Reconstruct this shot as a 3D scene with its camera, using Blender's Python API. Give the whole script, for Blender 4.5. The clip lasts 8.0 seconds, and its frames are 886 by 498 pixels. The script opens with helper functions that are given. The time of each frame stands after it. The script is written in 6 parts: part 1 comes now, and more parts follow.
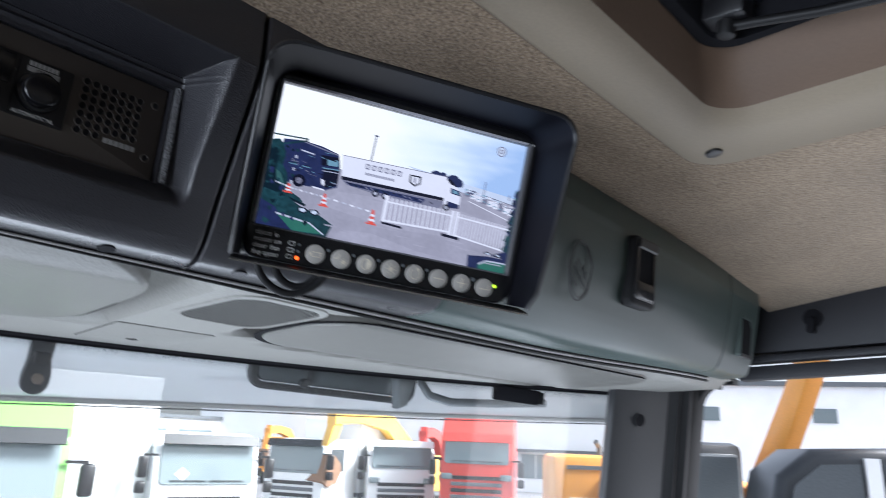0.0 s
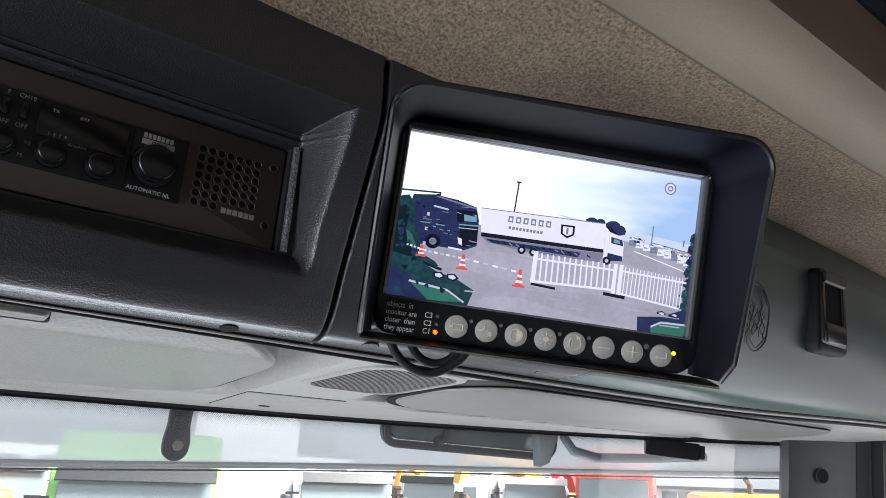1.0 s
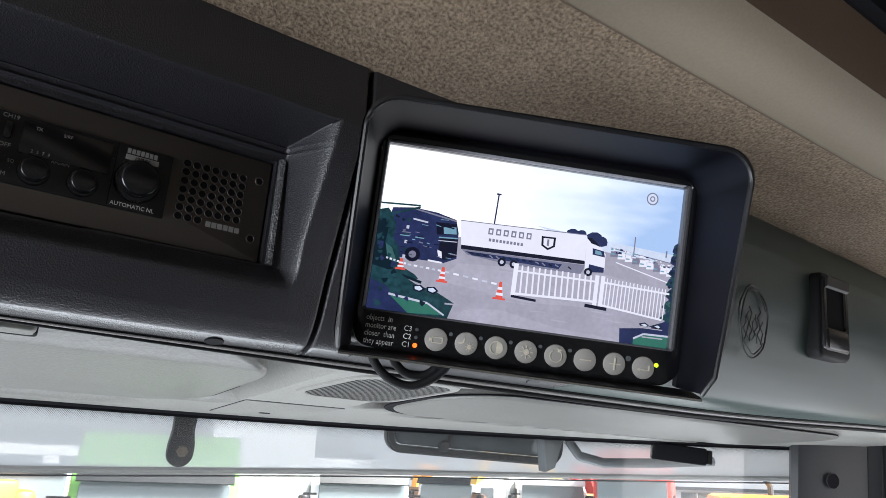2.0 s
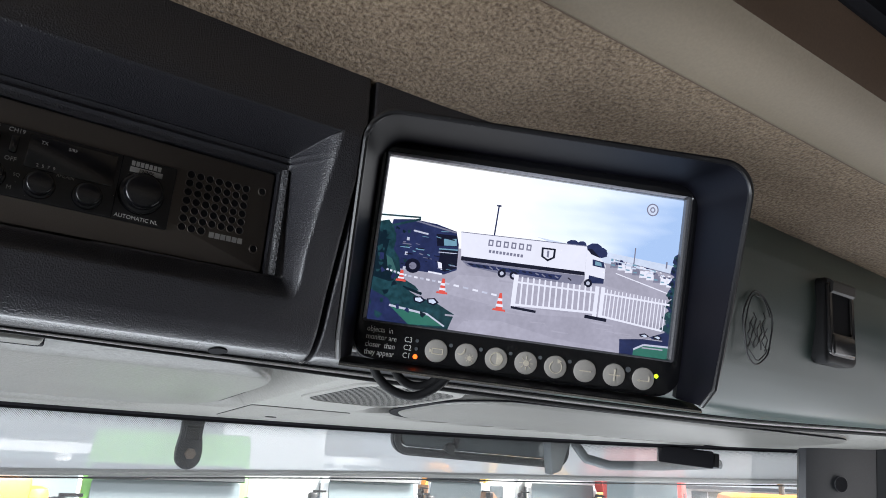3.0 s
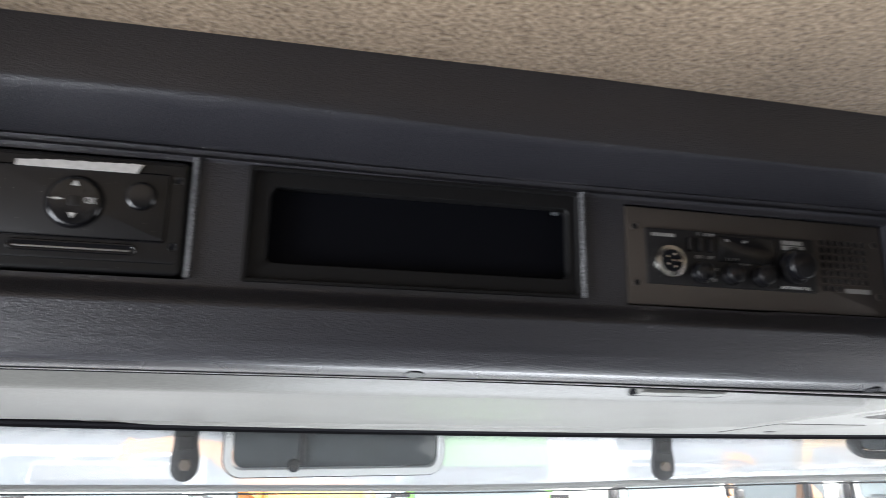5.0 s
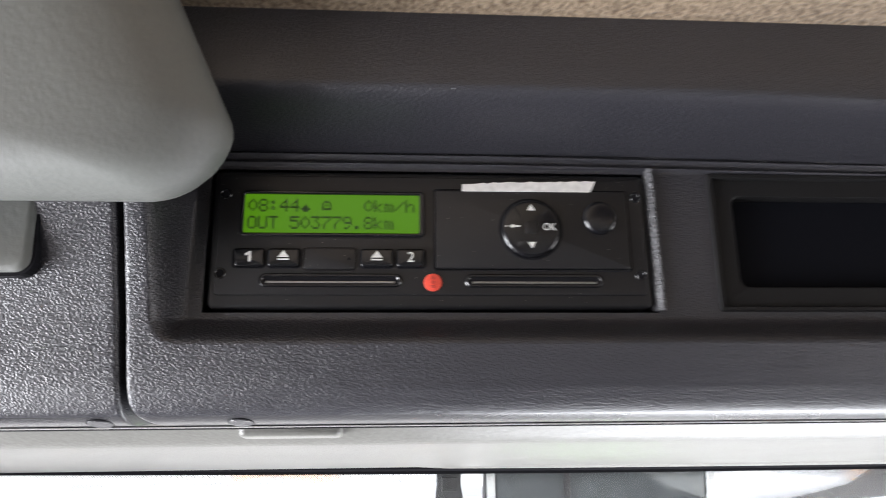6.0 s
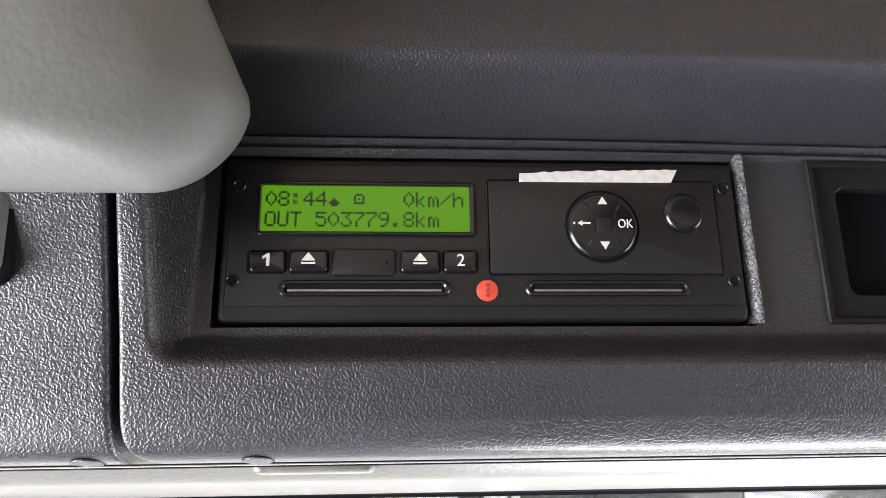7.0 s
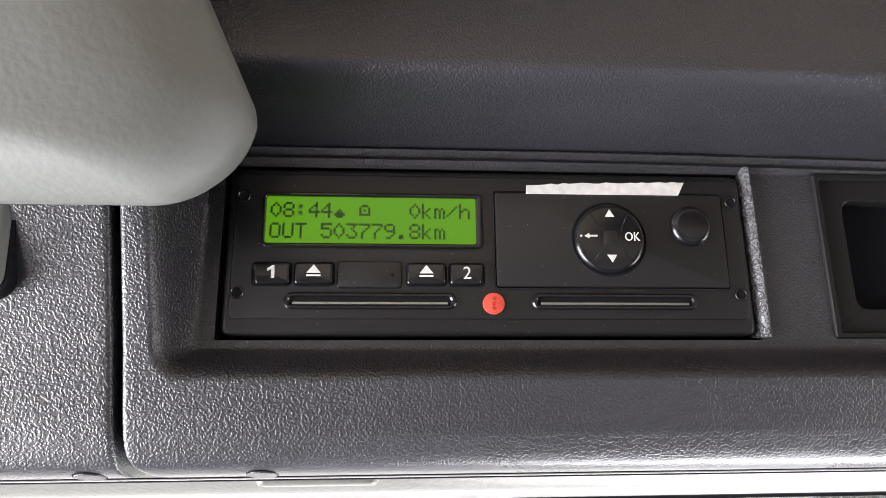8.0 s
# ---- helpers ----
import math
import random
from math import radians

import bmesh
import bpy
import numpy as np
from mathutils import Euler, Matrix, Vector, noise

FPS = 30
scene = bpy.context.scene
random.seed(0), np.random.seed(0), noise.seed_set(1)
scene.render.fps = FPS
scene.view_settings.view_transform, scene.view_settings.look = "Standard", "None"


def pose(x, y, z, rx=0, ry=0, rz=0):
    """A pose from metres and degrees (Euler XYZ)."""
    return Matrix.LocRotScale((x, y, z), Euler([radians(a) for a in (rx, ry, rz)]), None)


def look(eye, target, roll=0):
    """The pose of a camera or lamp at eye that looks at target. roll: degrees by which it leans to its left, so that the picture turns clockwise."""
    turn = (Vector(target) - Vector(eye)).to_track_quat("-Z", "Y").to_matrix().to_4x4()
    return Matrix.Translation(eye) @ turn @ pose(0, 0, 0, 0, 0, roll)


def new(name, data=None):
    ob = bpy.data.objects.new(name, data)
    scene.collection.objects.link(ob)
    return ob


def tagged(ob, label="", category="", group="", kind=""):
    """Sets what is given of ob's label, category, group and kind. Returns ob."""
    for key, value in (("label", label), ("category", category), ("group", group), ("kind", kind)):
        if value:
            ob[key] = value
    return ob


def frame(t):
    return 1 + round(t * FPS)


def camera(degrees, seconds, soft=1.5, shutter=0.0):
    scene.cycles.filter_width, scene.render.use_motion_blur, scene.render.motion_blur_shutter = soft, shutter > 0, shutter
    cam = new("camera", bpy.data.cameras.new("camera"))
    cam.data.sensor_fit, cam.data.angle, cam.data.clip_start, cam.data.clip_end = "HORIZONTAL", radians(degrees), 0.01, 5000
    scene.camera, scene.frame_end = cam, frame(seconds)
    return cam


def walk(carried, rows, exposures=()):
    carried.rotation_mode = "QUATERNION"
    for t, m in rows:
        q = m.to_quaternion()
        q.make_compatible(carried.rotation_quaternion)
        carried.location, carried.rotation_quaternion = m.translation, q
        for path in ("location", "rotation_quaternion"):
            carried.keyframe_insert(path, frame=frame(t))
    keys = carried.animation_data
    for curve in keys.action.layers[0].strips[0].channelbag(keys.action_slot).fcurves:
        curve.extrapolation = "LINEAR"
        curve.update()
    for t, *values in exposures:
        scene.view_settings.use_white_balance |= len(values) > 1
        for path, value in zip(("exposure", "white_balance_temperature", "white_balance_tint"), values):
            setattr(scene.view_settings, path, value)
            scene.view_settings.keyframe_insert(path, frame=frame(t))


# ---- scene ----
cam = camera(66.7, 8.0, soft=0.6, shutter=0.35)
PATH = [
    (0, (0.365, -0.401, -0.12), (1.753, 0.993, 0.243), 8.2),
    (0.5, (0.387, -0.353, -0.1), (1.55, 1.221, 0.312), 7.2),
    (1, (0.388, -0.347, -0.096), (1.492, 1.269, 0.317), 6.9),
    (1.5, (0.398, -0.353, -0.091), (1.479, 1.279, 0.319), 6.7),
    (3, (0.402, -0.362, -0.082), (1.446, 1.296, 0.319), 6.8),
    (3.5, (0.358, -0.366, -0.071), (1.354, 1.326, 0.315), 6.2),
    (4, (0.289, -0.363, -0.073), (1.103, 1.427, 0.289), 4.8),
    (4.5, (0.228, -0.362, -0.071), (0.824, 1.516, 0.273), 3.5),
    (5, (0.16, -0.357, -0.069), (0.53, 1.579, 0.266), 1.8),
    (5.2, (0.127, -0.351, -0.067), (0.409, 1.601, 0.265), 1.3),
    (6.3, (-0.033, -0.248, -0.057), (0.084, 1.708, 0.339), -0.5),
    (6.5, (-0.033, -0.234, -0.055), (0.085, 1.724, 0.335), -0.4),
    (7, (-0.031, -0.234, -0.051), (0.093, 1.722, 0.345), -0.5),
    (7.5, (-0.032, -0.235, -0.047), (0.1, 1.721, 0.348), -0.4),
    (8, (-0.035, -0.233, -0.046), (0.105, 1.723, 0.347), -0.3),
]
TILT = pose(0, 0, 3.05, 8.3, 0, 0)
walk(cam, [(t, TILT @ look(eye, target, roll)) for t, eye, target, roll in PATH],
     [(0.0, 1.38, 5780, 11), (0.5, 1.48, 6200, 11), (3.0, 1.50, 6250, 11), (3.5, 1.48, 6200, 12), (4.0, 1.70, 6150, 12), (4.5, 2.00, 6250, 12), (5.2, 2.33, 6350, 12), (6.4, 2.94, 6600, 15), (7.2, 3.14, 6650, 15), (8.0, 3.20, 6650, 15)])

# ---- world and light ----
CX = 0.45  # the cab's middle
SUN_EL, SUN_AZ = 42, 150
world = bpy.data.worlds.new("sky")
scene.world = world
world.use_nodes = True
wn = world.node_tree.nodes
sky = wn.new("ShaderNodeTexSky")
sky.sky_type = "NISHITA"
sky.sun_disc = False
sky.sun_elevation = radians(SUN_EL)
sky.sun_rotation = radians(SUN_AZ)
sky.air_density, sky.dust_density, sky.ozone_density = 1.0, 4.0, 1.0
wn["Background"].inputs["Strength"].default_value = 0.15
grey = wn.new("ShaderNodeHueSaturation")  # overcast: the blue is mostly veiled
grey.inputs["Saturation"].default_value = 0.35
world.node_tree.links.new(sky.outputs[0], grey.inputs["Color"])
world.node_tree.links.new(grey.outputs[0], wn["Background"].inputs["Color"])
sun = new("sun", bpy.data.lights.new("sun", "SUN"))
sun.data.energy, sun.data.angle, sun.data.color = 5.0, radians(20), (1.0, 0.96, 0.9)
EXPO = 1.42  # stops, set in walk()


def opening(name, m, wide, high, watts, spread=180):
    """Daylight entering through an opening of the cab."""
    la = bpy.data.lights.new(name, "AREA")
    la.shape, la.size, la.size_y, la.energy, la.color = "RECTANGLE", wide, high, watts, (0.92, 0.97, 1.0)
    la.spread = radians(spread)
    ob = new(name, la)
    ob.matrix_world = TILT @ m
    return ob


opening("windscreen_daylight", look((CX + 0.31, 0.32, -0.72), (CX + 0.27, -1.0, -0.30)), 1.32, 0.54, 6.0)
opening("driver_door_daylight", look((-1.25, -0.30, -0.62), (0.6, -0.18, -0.20)), 0.85, 0.95, 5.6, 120)
opening("passenger_door_daylight", look((1.505, -0.30, -0.52), (0.4, -0.30, -0.20)), 0.80, 0.50, 0.70)
sun.matrix_world = look((0, 0, 0), (-math.sin(radians(SUN_AZ)), -math.cos(radians(SUN_AZ)), -math.tan(radians(SUN_EL))))


# ---- materials ----
def shader(name):
    m = bpy.data.materials.new(name)
    m.use_nodes = True
    return m, m.node_tree.nodes, m.node_tree.links, m.node_tree.nodes["Principled BSDF"]


def surface(name, rgb, rough=0.5, metal=0.0, grain=0.0, grain_size=0.001, depth=0.0004, vary=0.12, stain=0.05, worm=False,
            rgb2=None, sheen=0.0, spec=0.5, dust=0.0):
    """Painted, moulded or woven matter: fine grain with relief, and slow stains over it. Sizes in metres."""
    m, n, l, b = shader(name)
    co = n.new("ShaderNodeTexCoord")
    fine = n.new("ShaderNodeTexNoise")
    fine.inputs["Scale"].default_value = 1 / grain_size
    fine.inputs["Detail"].default_value = 0.6 if worm else 3
    fine.inputs["Distortion"].default_value = 0.35 if worm else 0.0
    slow = n.new("ShaderNodeTexNoise")
    slow.inputs["Scale"].default_value = 9 if grain_size < 0.01 else 0.6
    slow.inputs["Detail"].default_value = 4
    for t in (fine, slow):
        l.new(co.outputs["Object"], t.inputs["Vector"])
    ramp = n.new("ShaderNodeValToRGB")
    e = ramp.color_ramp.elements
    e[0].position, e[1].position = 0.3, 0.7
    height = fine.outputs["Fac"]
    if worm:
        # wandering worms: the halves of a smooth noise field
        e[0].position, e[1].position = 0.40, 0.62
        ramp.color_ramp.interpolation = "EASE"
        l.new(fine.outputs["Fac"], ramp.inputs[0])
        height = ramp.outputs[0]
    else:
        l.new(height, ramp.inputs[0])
    # colour follows the relief: hollows toned darker, as shade between the grains
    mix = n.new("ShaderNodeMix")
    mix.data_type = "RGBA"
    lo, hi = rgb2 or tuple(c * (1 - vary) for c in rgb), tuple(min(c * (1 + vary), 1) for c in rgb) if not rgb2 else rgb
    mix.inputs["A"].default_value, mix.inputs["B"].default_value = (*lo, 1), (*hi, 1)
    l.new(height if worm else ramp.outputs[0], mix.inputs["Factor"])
    mul = n.new("ShaderNodeMix")
    mul.data_type, mul.blend_type = "RGBA", "MULTIPLY"
    mul.inputs["Factor"].default_value = 1
    band = n.new("ShaderNodeMapRange")
    band.inputs["From Min"].default_value, band.inputs["From Max"].default_value = 0.3, 0.7
    band.inputs["To Min"].default_value, band.inputs["To Max"].default_value = 1 - stain, 1 + stain
    l.new(slow.outputs["Fac"], band.inputs["Value"])
    l.new(mix.outputs["Result"], mul.inputs["A"])
    l.new(band.outputs[0], mul.inputs["B"])
    col = mul.outputs["Result"]
    if dust:
        speck = n.new("ShaderNodeTexVoronoi")
        speck.inputs["Scale"].default_value = 330
        l.new(co.outputs["Object"], speck.inputs["Vector"])
        cut = n.new("ShaderNodeMath")
        cut.operation, cut.inputs[1].default_value = "LESS_THAN", dust
        l.new(speck.outputs["Distance"], cut.inputs[0])
        dm = n.new("ShaderNodeMix")
        dm.data_type = "RGBA"
        dm.inputs["B"].default_value = (0.35, 0.33, 0.3, 1)
        l.new(cut.outputs[0], dm.inputs["Factor"])
        l.new(col, dm.inputs["A"])
        col = dm.outputs["Result"]
    l.new(col, b.inputs["Base Color"])
    rr = n.new("ShaderNodeMapRange")
    rr.inputs["To Min"].default_value, rr.inputs["To Max"].default_value = rough - 0.07, min(rough + 0.07, 1)
    l.new(slow.outputs["Fac"], rr.inputs["Value"])
    l.new(rr.outputs[0], b.inputs["Roughness"])
    b.inputs["Metallic"].default_value = metal
    b.inputs["Specular IOR Level"].default_value = spec
    b.inputs["Sheen Weight"].default_value = sheen
    if grain:
        bump = n.new("ShaderNodeBump")
        bump.inputs["Strength"].default_value, bump.inputs["Distance"].default_value = grain, depth
        l.new(height, bump.inputs["Height"])
        l.new(bump.outputs[0], b.inputs["Normal"])
    return m


def glow(name, rgb, strength=1.0):
    m, n, l, b = shader(name)
    b.inputs["Base Color"].default_value = (0.01, 0.01, 0.01, 1)
    b.inputs["Roughness"].default_value = 0.3
    b.inputs["Specular IOR Level"].default_value = 0.2
    b.inputs["Emission Color"].default_value = (*rgb, 1)
    b.inputs["Emission Strength"].default_value = strength * 2 ** -EXPO
    return m


def clear(name, tint=(0.93, 0.96, 0.95), milk=0.0, milk_rgb=(0.8, 0.8, 0.8)):
    """A clear or milky pane."""
    m, n, l, b = shader(name)
    out = n["Material Output"]
    tr, gl, fr, mx = (n.new("ShaderNode" + k) for k in ("BsdfTransparent", "BsdfGlossy", "Fresnel", "MixShader"))
    tr.inputs["Color"].default_value = (*tint, 1)
    gl.inputs["Roughness"].default_value = 0.02
    base = tr
    if milk:
        body, df, tl, mm = (n.new("ShaderNode" + k) for k in ("MixShader", "BsdfDiffuse", "BsdfTranslucent", "MixShader"))
        df.inputs["Color"].default_value = tl.inputs["Color"].default_value = (*milk_rgb, 1)
        body.inputs[0].default_value = 0.6
        l.new(df.outputs[0], body.inputs[1])
        l.new(tl.outputs[0], body.inputs[2])
        mm.inputs[0].default_value = milk
        l.new(tr.outputs[0], mm.inputs[1])
        l.new(body.outputs[0], mm.inputs[2])
        base = mm
    fr.inputs["IOR"].default_value = 1.45
    l.new(fr.outputs[0], mx.inputs[0])
    l.new(base.outputs[0], mx.inputs[1])
    l.new(gl.outputs[0], mx.inputs[2])
    l.new(mx.outputs[0], out.inputs["Surface"])
    return m


def dotted(name, pitch):
    """Printed black dots on clear glass, shrinking downwards."""
    m, n, l, b = shader(name)
    out = n["Material Output"]
    b.inputs["Base Color"].default_value = (0.012, 0.012, 0.012, 1)
    co, sep = n.new("ShaderNodeTexCoord"), n.new("ShaderNodeSeparateXYZ")
    l.new(co.outputs["UV"], sep.inputs[0])

    def op(kind, a, c):
        k = n.new("ShaderNodeMath")
        k.operation = kind
        for i, v in enumerate((a, c)):
            if isinstance(v, (int, float)):
                k.inputs[i].default_value = v
            elif v is not None:
                l.new(v, k.inputs[i])
        return k.outputs[0]
    u, v = op("DIVIDE", sep.outputs["X"], pitch), op("DIVIDE", sep.outputs["Y"], pitch)
    a, c = op("ADD", u, v), op("SUBTRACT", u, v)
    fa, fc = op("SUBTRACT", op("FRACT", a, None), 0.5), op("SUBTRACT", op("FRACT", c, None), 0.5)
    r = op("SQRT", op("ADD", op("MULTIPLY", fa, fa), op("MULTIPLY", fc, fc)), None)
    size = op("SUBTRACT", 0.68, op("MULTIPLY", sep.outputs["Y"], 34.0))
    hit = op("LESS_THAN", r, size)
    tr, mx = n.new("ShaderNodeBsdfTransparent"), n.new("ShaderNodeMixShader")
    l.new(hit, mx.inputs[0])
    l.new(tr.outputs[0], mx.inputs[1])
    l.new(b.outputs[0], mx.inputs[2])
    l.new(mx.outputs[0], out.inputs["Surface"])
    return m


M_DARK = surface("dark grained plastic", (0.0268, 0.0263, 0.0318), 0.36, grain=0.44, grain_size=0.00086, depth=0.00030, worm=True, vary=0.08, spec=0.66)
# copy of the panel plastic, paler and glossier to bring out the foot's highlight
M_FOOT = surface("dark plastic, glossy foot copy", (0.0320, 0.0316, 0.0345), 0.27, grain=0.16, grain_size=0.00100, depth=0.00025, worm=True, vary=0.08, spec=0.85)
M_DARK_LID = surface("dark satin plastic", (0.050, 0.071, 0.066), 0.36, grain=0.30, grain_size=0.0015, depth=0.0003, vary=0.06)
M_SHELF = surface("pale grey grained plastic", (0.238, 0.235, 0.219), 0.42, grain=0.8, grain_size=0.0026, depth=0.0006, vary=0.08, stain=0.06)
M_LID = surface("pale warm grey plastic", (0.142, 0.140, 0.129), 0.40, grain=0.7, grain_size=0.0024, depth=0.0005, vary=0.07, stain=0.05)
M_CEIL = surface("beige woven headliner", (0.35, 0.268, 0.185), 0.95, grain=1.0, grain_size=0.0021, depth=0.0014, rgb2=(0.115, 0.078, 0.048), stain=0.14, sheen=0.2, spec=0.1)
M_HATCH = surface("beige moulded plastic", (0.214, 0.173, 0.122), 0.6, grain=0.25, grain_size=0.002, depth=0.0003, vary=0.05)
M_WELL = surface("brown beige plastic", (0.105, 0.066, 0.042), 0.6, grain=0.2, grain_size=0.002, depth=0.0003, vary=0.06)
M_PAD = surface("grey soft vinyl", (0.126, 0.130, 0.121), 0.60, grain=0.3, grain_size=0.0026, depth=0.0006, vary=0.03, stain=0.04)
M_BLACK = surface("black satin plastic", (0.0080, 0.0077, 0.0090), 0.40, spec=0.52, grain=0.12, grain_size=0.0008, depth=0.0001, vary=0.15, dust=0.045)
M_BLACKG = surface("black gloss plastic", (0.006, 0.006, 0.0075), 0.20, vary=0.1, spec=0.6)
M_PLATE = surface("brown grey anodised plate", (0.076, 0.063, 0.054), 0.42, grain=0.08, grain_size=0.0006, depth=0.0001, metal=0.2)
M_VOID = surface("black hollow", (0.009, 0.009, 0.011), 0.9, spec=0.1)
M_CHROME = surface("worn chrome", (0.62, 0.60, 0.56), 0.22, metal=1.0)
M_RIM = surface("bright plated rim", (0.86, 0.86, 0.86), 0.3)
M_STEEL = surface("dull steel", (0.40, 0.39, 0.37), 0.45, metal=0.9, grain=0.1, grain_size=0.002)
M_WHITE = surface("white print", (0.62, 0.62, 0.60), 0.6)
M_PRINT = surface("grey print", (0.32, 0.31, 0.30), 0.6)
M_PAPER = surface("torn white tape", (0.62, 0.60, 0.58), 0.75, grain=0.3, grain_size=0.003, depth=0.0003)
M_RED = surface("red sticker", (0.70, 0.075, 0.045), 0.45, vary=0.1)
M_REDDARK = surface("dark red print", (0.36, 0.03, 0.02), 0.5)
M_BUTTON = surface("grey rubber button", (0.37, 0.35, 0.325), 0.55, vary=0.03)
M_ICON = surface("pale icon print", (0.62, 0.57, 0.47), 0.6)
M_HOOD = surface("black matt hood", (0.0042, 0.0042, 0.0072), 0.50, spec=0.12, grain=0.2, grain_size=0.0012, depth=0.0002)
M_RUBBER = surface("black rubber", (0.008, 0.008, 0.009), 0.6, spec=0.25)
# hood plastic coloured as the door light shows it, with real wear
M_CHEEK = surface("worn hood plastic in door light", (0.058, 0.053, 0.047), 0.5, grain=0.3, grain_size=0.0015, depth=0.0003, vary=0.35)
M_REARBOX = surface("scuffed black plastic", (0.020, 0.019, 0.0185), 0.45, spec=0.5, grain=0.3, grain_size=0.0015, depth=0.0003, vary=0.3)
M_BLANK = surface("navy black blank plate", (0.0024, 0.0028, 0.0050), 0.7, spec=0.1, grain=0.1, grain_size=0.001, depth=0.0001)
M_BAYFRAME = surface("warm black frame", (0.0090, 0.0087, 0.0092), 0.5, spec=0.25, grain=0.2, grain_size=0.001, depth=0.0002)
M_RIDGE = surface("rubbed dark plastic edge with pale glint", (0.075, 0.075, 0.08), 0.38, grain=0.9, grain_size=0.0013, depth=0.0004, worm=True, vary=0.3)
M_PILLAR = surface("dark grey trim", (0.017, 0.018, 0.021), 0.5, grain=0.25, grain_size=0.002, depth=0.0003)
M_TRIM = surface("slate door trim", (0.012, 0.0125, 0.016), 0.55, grain=0.2, grain_size=0.002, depth=0.0003)
M_LCD = glow("green backlit display", (0.10, 0.32, 0.004), 0.285)
M_INK = surface("display ink", (0.012, 0.035, 0.006), 0.5)
M_INK2 = surface("faint display ink", (0.05, 0.14, 0.012), 0.5)
M_LEDR = glow("red lamp", (1.0, 0.10, 0.01), 3.5)
M_LEDG = glow("green lamp", (0.55, 1.0, 0.02), 2.2)
# a milky share put into the glass stands in for glare over the yard
M_GLASS = clear("hazed windscreen glass", milk=0.08, milk_rgb=(0.8, 0.8, 0.79))
M_DOTS = dotted("printed dots", 0.0018)
M_VISOR = clear("milky acrylic", (0.90, 0.92, 0.94), 0.87, (0.69, 0.69, 0.70))
M_EDGE = surface("grey acrylic edge", (0.42, 0.41, 0.40), 0.35)
M_RECESS = surface("dark grey recess wall", (0.10, 0.10, 0.11), 0.25)
M_BEVEL = surface("lilac grey bevel highlight", (0.50, 0.50, 0.56), 0.25, spec=0.6)
M_GROUND = surface("wet asphalt yard", (0.16, 0.16, 0.165), 0.7, grain=0.4, grain_size=0.03, depth=0.004, vary=0.25, stain=0.25)
M_MACHINE = surface("dark machine paint", (0.016, 0.018, 0.020), 0.35, grain_size=0.02, stain=0.15)
M_TRUCKW = surface("white lorry paint", (0.74, 0.75, 0.75), 0.3, vary=0.02, grain_size=0.02, stain=0.06)
M_TRUCKG = surface("lime green paint", (0.17, 0.40, 0.09), 0.3, vary=0.03, grain_size=0.02)
M_TRUCKR = surface("red lorry paint", (0.60, 0.07, 0.055), 0.3, vary=0.03, grain_size=0.02)
M_YELLOW = surface("yellow machine paint", (0.74, 0.43, 0.09), 0.42, vary=0.06, grain_size=0.02, stain=0.15)
M_ORANGE = surface("orange machine paint", (0.78, 0.33, 0.06), 0.42, vary=0.06, grain_size=0.02, stain=0.12)
M_MUD = surface("muddy steel", (0.22, 0.13, 0.08), 0.8, grain=0.6, grain_size=0.02, depth=0.004, vary=0.3)
M_BOLT = surface("rusty bolt", (0.20, 0.16, 0.13), 0.6, grain=0.4, grain_size=0.003, metal=0.5)
M_TINT = surface("dark tinted glass", (0.072, 0.083, 0.090), 0.08, grain_size=0.02)
M_TINT2 = surface("blue grey glass", (0.17, 0.205, 0.215), 0.08, grain_size=0.02)
M_GREYBODY = surface("slate grey paint", (0.11, 0.12, 0.13), 0.35, grain_size=0.02)
M_BUILDING = surface("white cladding", (0.84, 0.845, 0.85), 0.6, grain=0.1, grain_size=0.05, vary=0.03)
M_TYRE = surface("tyre rubber", (0.022, 0.022, 0.022), 0.8, grain_size=0.02)
M_CAB = surface("cab liner", (0.05, 0.05, 0.05), 0.8, grain=0.2, grain_size=0.004)
M_BEDDING = surface("grey beige rear trim", (0.22, 0.212, 0.20), 0.9, grain=0.3, grain_size=0.004)


# ---- mesh helpers ----
def part(name, bm, material, parent, label="", smooth=False, at=None, crease=38):
    me = bpy.data.meshes.new(name)
    bmesh.ops.recalc_face_normals(bm, faces=bm.faces)
    bm.to_mesh(me)
    bm.free()
    for m in material if isinstance(material, (list, tuple)) else (material,):
        me.materials.append(m)
    if smooth:
        for p in me.polygons:
            p.use_smooth = True
        me.set_sharp_from_angle(angle=radians(crease))
    ob = new(name, me)
    ob.parent = parent
    if at is not None:
        ob.matrix_local = at
    return tagged(ob, label)


def thing(name, m, label, category, group="", kind=""):
    ob = new(name)
    ob.empty_display_size = 0.05
    ob.matrix_world = m
    return tagged(ob, label, category, group, kind)


def box(bm, x0, x1, y0, y1, z0, z1, bevel=0.0, seg=2):
    vs = [bm.verts.new((x, y, z)) for x in (x0, x1) for y in (y0, y1) for z in (z0, z1)]
    fs = [bm.faces.new([vs[i] for i in q]) for q in ((0, 1, 3, 2), (4, 6, 7, 5), (0, 4, 5, 1), (2, 3, 7, 6), (0, 2, 6, 4), (1, 5, 7, 3))]
    if bevel:
        bmesh.ops.recalc_face_normals(bm, faces=fs)
        es = list({e for f in fs for e in f.edges})
        bmesh.ops.bevel(bm, geom=es, offset=bevel, segments=seg, profile=0.5, affect="EDGES")
    return bm


def boxed(*a, **k):
    return box(bmesh.new(), *a, **k)


